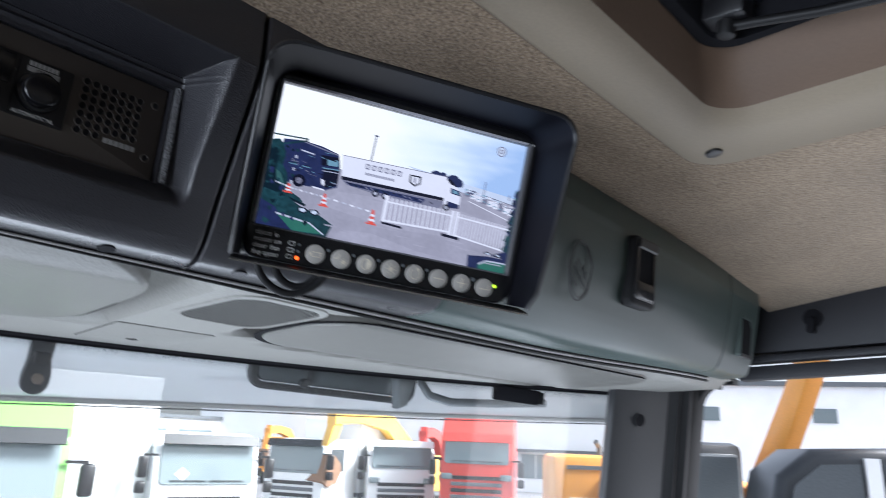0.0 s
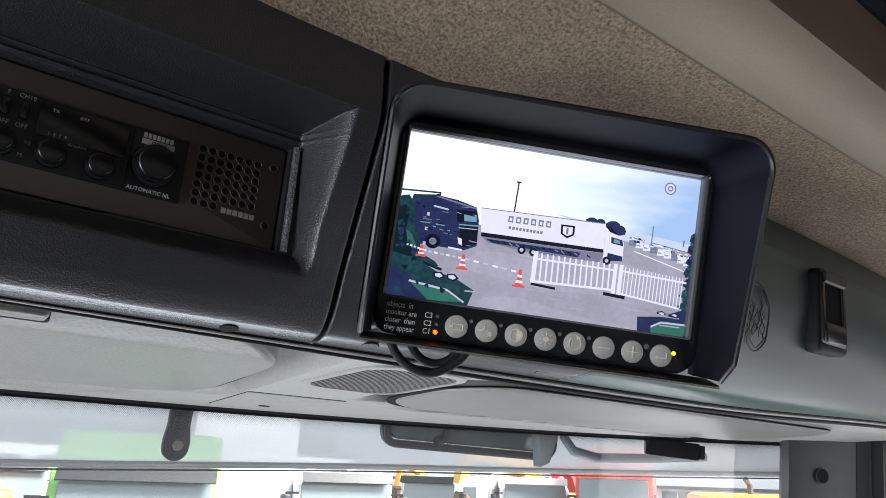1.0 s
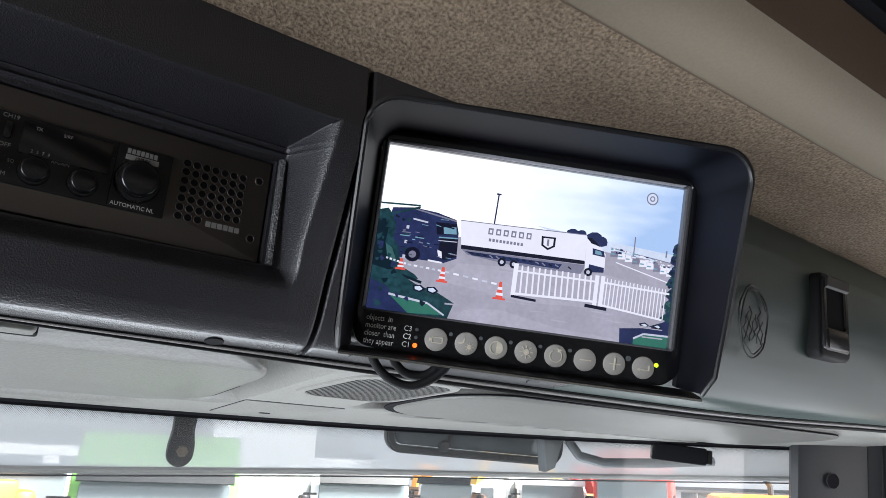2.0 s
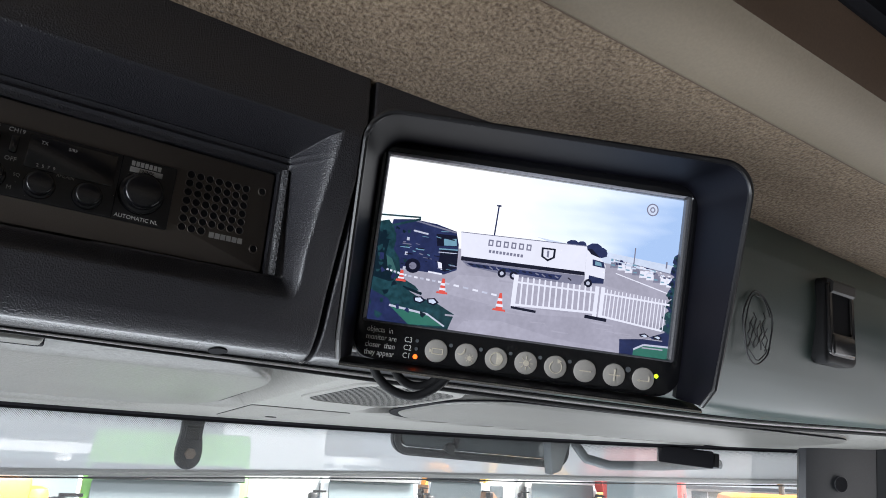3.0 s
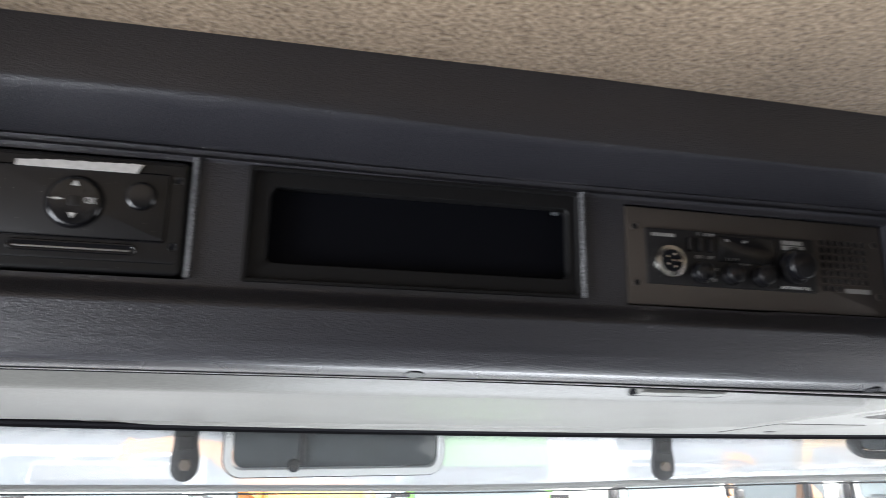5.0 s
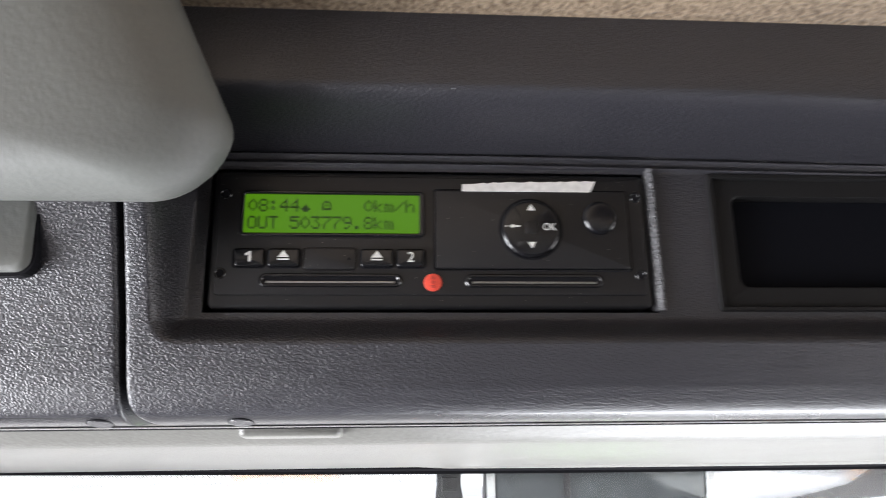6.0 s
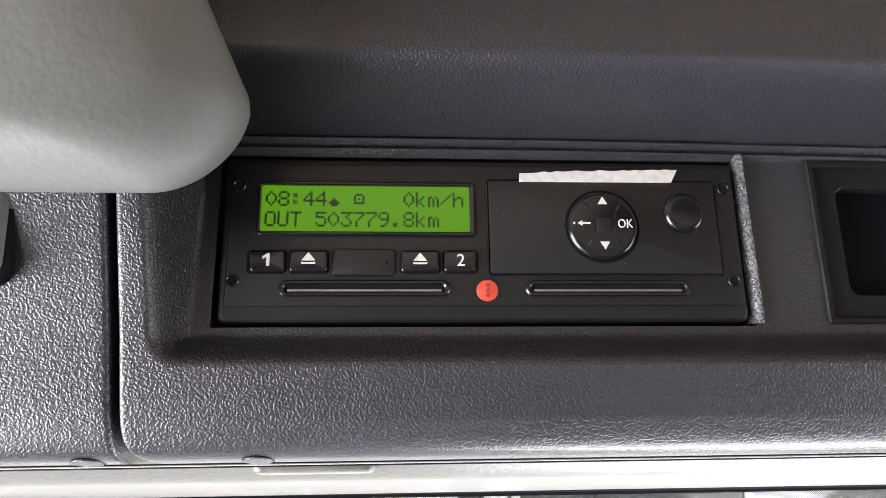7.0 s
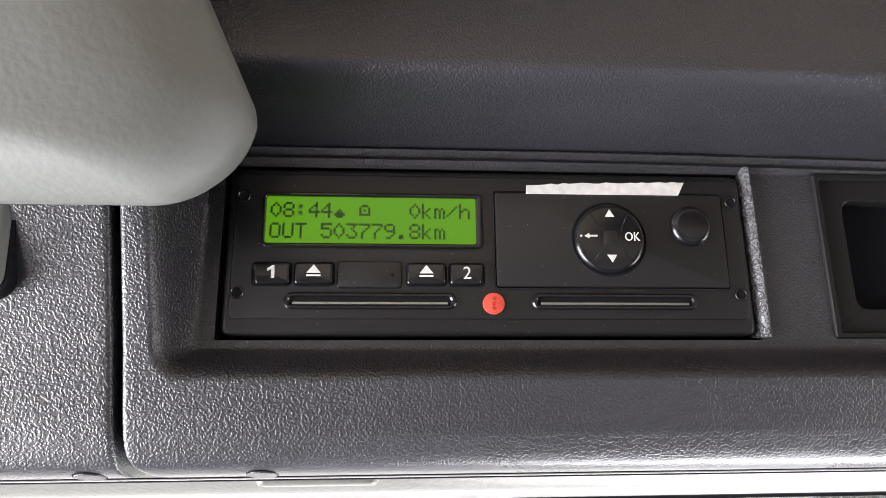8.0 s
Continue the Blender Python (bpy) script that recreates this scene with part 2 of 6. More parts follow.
def prism(bm, pts, y0, y1, bevel=0.0, seg=2, axis="y"):
    """An outline in the x-z plane (or y-z for axis x, x-y for axis z), drawn out from y0 to y1."""
    def at(p, d):
        return {"y": (p[0], d, p[1]), "x": (d, p[0], p[1]), "z": (p[0], p[1], d)}[axis]
    a, b = [bm.verts.new(at(p, y0)) for p in pts], [bm.verts.new(at(p, y1)) for p in pts]
    n = len(pts)
    front = bm.faces.new(a)
    fs = [front, bm.faces.new(b[::-1])]
    for i in range(n):
        fs.append(bm.faces.new((a[i], b[i], b[(i + 1) % n], a[(i + 1) % n])))
    if bevel:
        bmesh.ops.recalc_face_normals(bm, faces=fs)
        bmesh.ops.bevel(bm, geom=list(front.edges), offset=bevel, segments=seg, profile=0.5, affect="EDGES")
    return bm


def rounded(x0, x1, z0, z1, r, n=6):
    pts = []
    for cx, cz, a0 in ((x1 - r, z1 - r, 0), (x0 + r, z1 - r, 90), (x0 + r, z0 + r, 180), (x1 - r, z0 + r, 270)):
        pts += [(cx + r * math.cos(radians(a0 + 90 * i / n)), cz + r * math.sin(radians(a0 + 90 * i / n))) for i in range(n + 1)]
    return pts


def disc(bm, x, z, r, y0, y1, bevel=0.0, n=32, rz=None, seg=2):
    return prism(bm, [(x + r * math.cos(2 * math.pi * i / n), z + (rz or r) * math.sin(2 * math.pi * i / n)) for i in range(n)], y0, y1, bevel, seg)


def ring(bm, outer, inner, y0, y1):
    """A frame between two outlines of the same count in the x-z plane, its front edges chamfered."""
    n = len(outer)
    wide = min(math.dist(p, q) for p, q in zip(outer, inner))
    c = min(0.3 * wide, 0.25 * abs(y1 - y0), 0.0006)
    k = c / max(wide, 1e-6)
    near = [((1 - k) * p[0] + k * q[0], (1 - k) * p[1] + k * q[1]) for p, q in zip(outer, inner)]
    far_ = [((1 - k) * q[0] + k * p[0], (1 - k) * q[1] + k * p[1]) for p, q in zip(outer, inner)]
    v = [[bm.verts.new((p[0], y, p[1])) for p in o] for o, y in ((outer, y1), (outer, y0 + c), (near, y0), (far_, y0), (inner, y0 + c), (inner, y1))]
    for a, b in zip(v, v[1:] + v[:1]):
        for i in range(n):
            bm.faces.new((a[i], a[(i + 1) % n], b[(i + 1) % n], b[i]))
    return bm


def tube(bm, pts, r, n=10):
    """A round bar along points."""
    rings = []
    for i, p in enumerate(pts):
        d = (Vector(pts[min(i + 1, len(pts) - 1)]) - Vector(pts[max(i - 1, 0)])).normalized()
        side = d.cross(Vector((0.31, 0.17, 0.93))).normalized()
        up = d.cross(side)
        rings.append([bm.verts.new(Vector(p) + r * (side * math.cos(2 * math.pi * k / n) + up * math.sin(2 * math.pi * k / n))) for k in range(n)])
    for a, b in zip(rings, rings[1:]):
        for k in range(n):
            bm.faces.new((a[k], a[(k + 1) % n], b[(k + 1) % n], b[k]))
    bm.faces.new(rings[0][::-1])
    bm.faces.new(rings[-1])
    return bm


def grid(bm, rows):
    v = [[bm.verts.new(p) for p in row] for row in rows]
    for a, b in zip(v, v[1:]):
        for i in range(len(a) - 1):
            bm.faces.new((a[i], a[i + 1], b[i + 1], b[i]))
    return bm


def words(text, size, parent, material, x, y, z, name="lettering", label="", align="LEFT", squeeze=1.0, deep=0.00015):
    """Raised print facing -y, its baseline at z."""
    cu = bpy.data.curves.new("text", "FONT")
    cu.body, cu.size, cu.align_x, cu.extrude = text, size, align, deep
    cu.resolution_u = 3
    tmp = new("text", cu)
    me = bpy.data.meshes.new_from_object(tmp.evaluated_get(bpy.context.evaluated_depsgraph_get()))
    bpy.data.objects.remove(tmp)
    me.transform(pose(x, y, z, 90) @ Matrix.Diagonal((squeeze, 1, 1, 1)))
    me.materials.clear()
    me.materials.append(material)
    ob = new(name, me)
    ob.parent = parent
    return tagged(ob, label)


def smooth01(t):
    t = max(0.0, min(1.0, t))
    return t * t * (3 - 2 * t)


def ease(v, a, b):
    return smooth01((v - a) / (b - a))


def blend(table, v):
    for (a, p), (b, q) in zip(table, table[1:]):
        if v <= b:
            return p + (q - p) * max(0.0, min(1.0, (v - a) / (b - a)))
    return table[-1][1]


# ---- the cab shell ----
X0, X1 = -0.60, 1.50  # side trims


def top_z(x):
    return blend([(0.0, 0.0905), (0.3, 0.0902), (0.50, 0.0875), (0.60, 0.0875), (0.75, 0.0900), (0.9, 0.0875), (1.38, 0.0720)], x)


def glass_y(x):
    return 0.36 - 0.17 * (abs(x - CX) / 0.95) ** 2.2


def ceil_z(x, y):
    d = -(y + 0.03)
    rise = 0.29 * min(d, 0.14) + 0.146 * max(d - 0.14, 0)
    side = max(abs(x - CX) - 0.72, 0)
    return top_z(x) - 0.003 + rise - 0.15 * side * side


# headliner with the hatch opening cut through it
HX0, HX1, HY0, HY1 = 0.05, 0.985, -0.70, -0.125
xs = sorted({X0 - 0.02 + i * (X1 - X0 + 0.04) / 44 for i in range(45)} | {HX0 + 0.02, HX1 - 0.02})
ys = sorted({-0.02 - 1.88 * i / 60 for i in range(61)} | {HY0 + 0.02, HY1 - 0.02})
bm = bmesh.new()
for lift in (0.0, 0.012):
    v = {(i, j): bm.verts.new((x, y, ceil_z(x, y) + lift)) for i, x in enumerate(xs) for j, y in enumerate(ys)}
    for i in range(len(xs) - 1):
        for j in range(len(ys) - 1):
            mx, my = (xs[i] + xs[i + 1]) / 2, (ys[j] + ys[j + 1]) / 2
            if not (HX0 + 0.02 < mx < HX1 - 0.02 and HY0 + 0.02 < my < HY1 - 0.02):
                bm.faces.new((v[i, j], v[i + 1, j], v[i + 1, j + 1], v[i, j + 1]))
ceiling = part("ceiling", bm, M_CEIL, None, smooth=True)
ceiling.matrix_world = TILT
tagged(ceiling, "beige brown woven fabric headliner of the lorry cab", "ceiling", kind="structure")

# unseen outer skin, added to keep the daylight out, with the walls below
roof = part("roof", boxed(-0.70, 1.60, -1.98, 0.42, 0.36, 0.40, 0.01), M_TRUCKW, None)
roof.matrix_world = TILT
tagged(roof, "plain white outer roof skin of the cab", "roof", kind="structure")
header = part("wall_front", boxed(-0.70, 1.60, 0.385, 0.42, -0.09, 0.36), M_TRUCKW, None)
header.matrix_world = TILT
tagged(header, "white front panel over the windscreen", "wall", kind="structure")
# unseen wall, its tone set for the light it bounces onto the console
rear = part("wall_rear", boxed(-0.70, 1.60, -1.98, -1.93, -1.75, 0.36), M_BEDDING, None)
rear.matrix_world = TILT
tagged(rear, "beige rear wall of the cab", "wall", kind="structure")


def side_wall(name, x0, x1, sill):
    """A cab side, open at the door from the sill up: a window, or the whole doorway."""
    bm = bmesh.new()
    for y0, y1, z0, z1 in ((-1.93, 0.40, -0.03, 0.36), (-1.93, -0.95, sill, -0.03), (0.14, 0.235, sill, -0.03), (-1.93, 0.235, -1.75, sill)):
        b2 = bmesh.new()
        box(b2, x0, x1, y0, y1, z0, z1)
        # the window's upper rim drops towards the front
        for w in b2.verts:
            if abs(w.co.z + 0.03) < 1e-6:
                w.co.z += 0.17 * -min(w.co.y, 0.1) - 0.035
            bm.verts.new(w.co)
        bm.verts.ensure_lookup_table()
        o = len(bm.verts) - len(b2.verts)
        b2.verts.index_update()
        for f in b2.faces:
            bm.faces.new([bm.verts[o + w.index] for w in f.verts])
        b2.free()
    ob = part(name, bm, M_TRIM, None)
    ob.matrix_world = TILT
    return tagged(ob, "dark slate door and side trim of the cab", "wall", kind="structure")


side_wall("wall_right", X1 + 0.02, X1 + 0.07, -0.80)
side_wall("wall_left", X0 - 0.07, X0 - 0.02, -1.50)
low = part("wall_dash", boxed(-0.70, 1.60, 0.33, 0.55, -1.75, -1.0, 0.02), M_CAB, None)
low.matrix_world = TILT
tagged(low, "plain dark front wall under the windscreen", "wall", kind="structure")
floor = part("floor", boxed(-0.70, 1.60, -2.2, 0.9, 1.40, 1.45), M_CAB, None)
tagged(floor, "plain dark cab floor", "floor", kind="structure")
base = part("wall_base", boxed(-0.66, 1.56, -1.9, 0.5, -0.002, 1.399), M_CAB, None)
tagged(base, "plain dark understructure of the cab down to the ground", "wall", kind="structure")

# door header: trim over the side window with a rail groove, rounded window corner
door = thing("door_header", TILT, "dark slate plastic trim over the passenger door window", "door trim", kind="structure")
for i, (z0, z1, out) in enumerate(((0.012, 0.108, 0.0), (-0.004, 0.008, 0.006), (-0.030, -0.008, 0.002))):
    bm = boxed(X1 - 0.006 - out, X1 + 0.018, -1.6, 0.02, z0, z1, 0.003)
    for w in bm.verts:
        w.co.z += 0.17 * -w.co.y - 0.03
    part("header_panel" if i == 0 else "rail", bm, M_TRIM, door, smooth=True)
bm = bmesh.new()
tube(bm, [(X1 - 0.010, y, 0.17 * -y - 0.032) for y in (-1.6, -0.8, 0.0)], 0.0009, 8)
part("seal_line", bm, M_STEEL, door, "thin pale metal line")
bm = disc(bmesh.new(), 0, 0, 0.014, -0.006, 0.0, 0.002)
prism(bm, rounded(-0.006, 0.006, -0.024, 0.0, 0.004), -0.014, -0.004, 0.002)
part("coat_hook", bm, M_VOID, door, at=pose(X1 - 0.004, -0.085, 0.044, 0, 0, -90))

bm = bmesh.new()
prism(bm, [(0.115, -0.060), (0.030, -0.060), (0.030, -0.0690)] + [(0.040 + 0.044 * math.sin(radians(a)), -0.1135 + 0.0430 * math.cos(radians(a))) for a in range(0, 91, 10)] + [(0.084, -0.25), (0.115, -0.25)], X1 - 0.002, X1 + 0.020, axis="x")
part("window_corner", bm, M_RUBBER, door, "black rounded window corner", smooth=True)

# windscreen pillar on the passenger side
pillar = thing("windscreen_pillar", TILT, "dark grey moulded windscreen pillar trim with a round screw hole", "pillar", kind="structure")
PIL = [(1.372, 0.182), (1.352, 0.168), (1.350, 0.157), (1.365, 0.147), (1.405, 0.130), (1.445, 0.112), (1.450, 0.20), (1.440, 0.212)]
part("pillar_trim", prism(bmesh.new(), PIL, -1.1, -0.078, axis="z"), M_PILLAR, pillar, smooth=True)
SEAL = [(1.447, 0.112), (1.455, 0.098), (1.466, 0.100), (1.472, 0.088), (1.486, 0.090), (1.495, 0.084), (1.515, 0.082), (1.57, 0.12), (1.57, 0.24), (1.450, 0.22)]
part("door_seal", prism(bmesh.new(), SEAL, -1.1, -0.06, axis="z"), M_RUBBER, pillar, "black ribbed rubber door seal", smooth=True)
# added block that shuts out daylight between the console end and the pillar
part("gap_filler", boxed(1.400, 1.462, 0.030, 0.125, -0.082, -0.040, 0.004), M_RUBBER, pillar, "black filler added between console end and pillar", smooth=True)
bm = disc(bmesh.new(), 0, 0, 0.010, -0.0002, 0.001, n=24)
part("screw_hole", bm, M_VOID, pillar, at=pose(1.392, 0.132, -0.147, 0, 0, -20))
bm = ring(bmesh.new(), rounded(-0.0106, 0.0106, -0.0106, 0.0106, 0.0105), rounded(-0.0098, 0.0098, -0.0098, 0.0098, 0.0097), -0.0004, 0.001)
part("hole_rim", bm, M_PILLAR, pillar, at=pose(1.392, 0.132, -0.147, 0, 0, -20))
far_pillar = thing("windscreen_pillar", TILT, "plain dark grey pillar trim on the driver's side", "pillar", kind="structure")
part("pillar_trim", prism(bmesh.new(), [(2 * CX - x, y) for x, y in PIL], -1.1, -0.078, axis="z"), M_PILLAR, far_pillar, smooth=True)

# ---- windscreen with its dotted band ----
wx = [X0 + 0.10 + i * (1.44 - X0 - 0.10) / 40 for i in range(41)]
EDGE_Z = [-0.080 - 0.177 * (glass_y(x) - 0.02) for x in wx]
ws = thing("windscreen", TILT, "clear curved windscreen with a dotted black upper band", "windscreen", kind="structure")
pane = part("pane", grid(bmesh.new(), [[(x, glass_y(x) + 0.006, z) for x in wx] for z in (-1.05, -0.11)]), M_GLASS, ws, smooth=True)
pane.visible_shadow = False
bm = bmesh.new()
grid(bm, [[(x, glass_y(x) + 0.0036, z + d) for x, z in zip(wx, EDGE_Z)] for d in (0.006, 0.000, -0.0042)])
part("black_band", bm, M_VOID, ws, "solid black printed upper edge").visible_shadow = False
bm = bmesh.new()
uv = bm.loops.layers.uv.new("dots")
for i in range(40):
    q = []
    for k, d in ((i, 0), (i + 1, 0), (i + 1, 1), (i, 1)):
        q.append((bm.verts.new((wx[k], glass_y(wx[k]) + 0.004, EDGE_Z[k] + 0.004 - 0.019 * d)), (wx[k], 0.019 * d)))
    f = bm.faces.new([a for a, _ in q])
    for lp, (_, c) in zip(f.loops, q):
        lp[uv].uv = c
band = part("dotted_band", bm, M_DOTS, ws, "black printed dots fading downwards")
band.visible_shadow = False

# ---- outside sun visor ----


def visor_y(x):
    return 0.50 - 0.27 * (abs(x - CX) / 1.0) ** 2.3


def visor_z(x):
    return -0.222 + 0.19 * (0.50 - visor_y(x)) + 0.011 * ease(x, 0.30, 0.95)


vx = [CX - 1.02 + i * 2.04 / 48 for i in range(49)]
visor = thing("outside_sun_visor", TILT, "milky translucent acrylic sun visor over the windscreen outside", "sun visor")
bm = bmesh.new()
prof = [(0.0, 0.0), (-0.008, 0.014), (-0.020, 0.045), (-0.036, 0.085), (-0.060, 0.150)]
grid(bm, [[(x, visor_y(x) + a, visor_z(x) + b) for x in vx] for a, b in prof])
shell = part("visor_shell", bm, M_VISOR, visor, smooth=True)
shell.visible_shadow = False
bm = bmesh.new()
tube(bm, [(x, visor_y(x) - 0.001, visor_z(x) + 0.001) for x in vx], 0.004, 8)
part("visor_lip", bm, M_EDGE, visor, "dirty grey rolled lower lip", smooth=True)
bm = bmesh.new()
tube(bm, [(x, visor_y(x) - 0.002, visor_z(x) - 0.0052) for x in vx], 0.0011, 6)
part("lip_edge", bm, M_PILLAR, visor, "thin dark line along the lower edge", smooth=True)
for bx in (0.036, 0.612, -0.50):
    by = visor_y(bx) - 0.032
    br = thing("visor_bracket", TILT @ pose(bx, by, -0.19 + 0.15 * (0.47 - by)), "dark metal visor bracket with a rusty bolt", "bracket", "visor brackets")
    bm = prism(bmesh.new(), [(-0.015, 0.13), (-0.0125, 0.022), (-0.0145, 0.006)] + [(-0.0145 * math.cos(math.pi * k / 10), -0.003 - 0.015 * math.sin(math.pi * k / 10)) for k in range(11)] + [(0.0145, 0.006), (0.0115, 0.022), (0.015, 0.13)], -0.002, 0.006, 0.001)
    part("strap", bm, M_PILLAR, br, smooth=True)
    part("bolt", disc(bmesh.new(), 0.001, 0.0, 0.0065, -0.006, -0.001, 0.001, 6), M_BOLT, br, "rusty bolt head")
    part("clip", boxed(-0.008, 0.008, -0.006, -0.001, 0.016, 0.030, 0.001), M_BLACK, br)


def marker(x0, x1, lab, rim, fore, lens, lift=0.0):
    """A lamp housing let into the visor."""
    mx = (x0 + x1) / 2
    yaw = math.degrees(math.atan2(visor_y(x1) - visor_y(x0), x1 - x0))
    y = visor_y(mx) - fore
    ob = thing("marker_lamp", TILT @ pose(mx, y, -0.189 + 0.19 * (0.466 - y) + lift, 0, 0, yaw), lab, "lamp", "lamps in the visor")
    h = (x1 - x0) / 2
    part("lens", prism(bmesh.new(), rounded(-h + 0.0095, h - 0.0095, 0.0095, 0.102, 0.012), -0.004, 0.012, 0.003), lens, ob, "lamp lens", smooth=True)
    part("rim", ring(bmesh.new(), rounded(-h, h, 0.0, 0.112, 0.02), rounded(-h + 0.008, h - 0.008, 0.008, 0.104, 0.012), -0.006, 0.010), rim, ob, smooth=True)
    part("rim_gap", ring(bmesh.new(), rounded(-h - 0.0018, h + 0.0018, -0.0018, 0.114, 0.0215), rounded(-h, h, 0.0, 0.112, 0.02), -0.002, 0.010), M_PILLAR, ob, smooth=True)
    part("post", boxed(-h * 0.36, -h * 0.30, -0.009, -0.003, 0.012, 0.10, 0.002), M_TRIM, ob, smooth=True)
    part("post_foot", disc(bmesh.new(), -h * 0.40, 0.012, 0.007, -0.012, -0.003, 0.002, 16), M_PILLAR, ob, smooth=True)
    return ob


marker(0.074, 0.326, "smoked marker lamp in a chrome rim, set in the visor", M_RIM, 0.035, M_TINT, -0.012)
marker(0.855, 1.110, "smoked marker lamp in a dark rim, set in the visor", M_PILLAR, 0.040, M_TINT, 0.004)

arm = thing("front_mirror_arm", TILT, "black tubular arm of the front kerb mirror outside", "mirror arm")
bm = bmesh.new()
pts = [(1.088, 0.338, -0.10), (1.095, 0.336, -0.138), (1.108, 0.329, -0.154), (1.142, 0.316, -0.160), (1.215, 0.285, -0.153), (1.288, 0.245, -0.142)]
fine_pts = [Vector(a).lerp(Vector(b), k / 4) for a, b in zip(pts, pts[1:]) for k in range(4)] + [Vector(pts[-1])]
part("tube", tube(bm, fine_pts, 0.0065, 10), M_GREYBODY, arm, smooth=True)
part("wedge", prism(bmesh.new(), [(1.040, -0.125), (1.082, -0.120), (1.066, -0.172), (1.050, -0.178)], 0.330, 0.345, 0.002), M_GREYBODY, arm, smooth=True)
toll = thing("toll_box", TILT @ pose(1.211, 0.246, -0.136, 0, 0, -47), "small black box stuck behind the windscreen", "toll box")
part("body", boxed(-0.036, 0.036, -0.003, 0.008, -0.010, 0.012, 0.002), M_VOID, toll, smooth=True)
part("pad", boxed(0.035, 0.044, 0.003, 0.008, -0.008, 0.010, 0.001), M_RUBBER, toll, "black mounting pad", smooth=True)

# ---- overhead console ----
console = thing("overhead_console", TILT, "dark grained plastic overhead console across the front of a lorry cab", "console")
OUTER = [(0, 0.014), (0.010, 0.001), (0.022, -0.0085), (0.036, -0.0152), (0.052, -0.0190), (0.075, -0.0212), (0.10, -0.0224), (0.13, -0.0234), (0.18, -0.0247), (0.24, -0.0258), (0.46, -0.027), (0.75, -0.0310), (0.80, -0.0325), (0.90, -0.0325), (1, -0.0315)]


# the same for the instrument panel: leaning back towards its foot, proud above the recess and receding to the headliner
LEANING = [(0, 0.0150), (0.003, 0.0100), (0.007, 0.0072), (0.013, 0.0042), (0.020, 0.0017), (0.026, -0.0002), (0.031, -0.0015), (0.039, -0.0029), (0.054, -0.0046), (0.072, -0.0062), (0.09, -0.0078), (0.13, -0.0098), (0.20, -0.0122), (0.25, -0.0140), (0.46, -0.0235), (0.58, -0.0290), (0.70, -0.0345), (0.755, -0.0362), (0.79, -0.0360), (0.83, -0.0352), (1, -0.0305)]


def outer_y(x, s):
    bulge = -0.027 * ease(x, 0.56, 0.88) * math.sin(math.pi * min(s * 0.92 + 0.04, 1)) ** 0.7
    far_side = ease(x, 0.553, 0.75)
    return blend(LEANING, s) * (1 - far_side) + blend(OUTER, s) * far_side + bulge * (1 - 0.75 * ease(x, 1.08, 1.36))


def bottom_z(x):
    return -0.0770 - 0.0010 * ease(x, 0.2, 0.5) + 0.010 * ease(x, 0.9, 1.38)


LEAN = 0.055  # the recess floor and its units lean back towards the top


WELLS = ((-0.0955, 0.0955, -0.0312, 0.0312), (0.1235, 0.3080, -0.0300, 0.0312), (0.3365, 0.5162, -0.0325, 0.0265))


def ramp01(v, w):
    """A straight slope from 0 to 1 with its upper end rounded over w."""
    if v <= 1 - w:
        return max(v, 0.0)
    return 1 - (1 + w - v) ** 2 / (4 * w) if v < 1 + w else 1.0


def console_y(x, z, s, basin):
    y = outer_y(x, s)
    if basin:
        low, high = 0.0395 - 0.0030 * ease(x, 0.05, 0.30), 0.0512 - 0.0045 * ease(x, 0.08, 0.30)
        left, right = (-0.1015 - x) / 0.0095, (x - 0.5235 + 0.075 * z) / max(0.0078 + 0.105 * z, 0.0060)
        under, over = (-0.0335 - z) / 0.0105, (z - low) / (high - low)
        u, w = max(left, right, 0), max(under, over, 0)
        mitred = ease(x, 0.30, 0.50) * ease(z, -0.015, 0.020)  # the far upper corner is mitred, the others are round
        v = math.hypot(u, w) * (1 - mitred) + max(u, w) * mitred
        crisp = max(ease(x, 0.40, 0.50), ease(z, -0.010, 0.020))  # the foot and the near end are softly rounded
        b = 1 - (ramp01(v, 0.28 if right > over else 0.08 + 0.20 * (1 - ease(x, 0.15, 0.45))) * crisp + smooth01(0.86 * v + 0.04) * (1 - crisp))
        y = y * (1 - b) + (0.0015 + LEAN * z) * b
        # two lips over the units
        drop = 0.0025 * ease(x, 0.0, 0.30)
        y -= 0.0017 * b * (math.exp(-((z - 0.0382 + drop) / 0.0010) ** 2) + math.exp(-((z - 0.0342 + drop) / 0.0010) ** 2))
        for x0, x1, z0, z1 in WELLS:
            if x0 < x < x1 and z0 < z < z1:
                y = 0.130
    return y


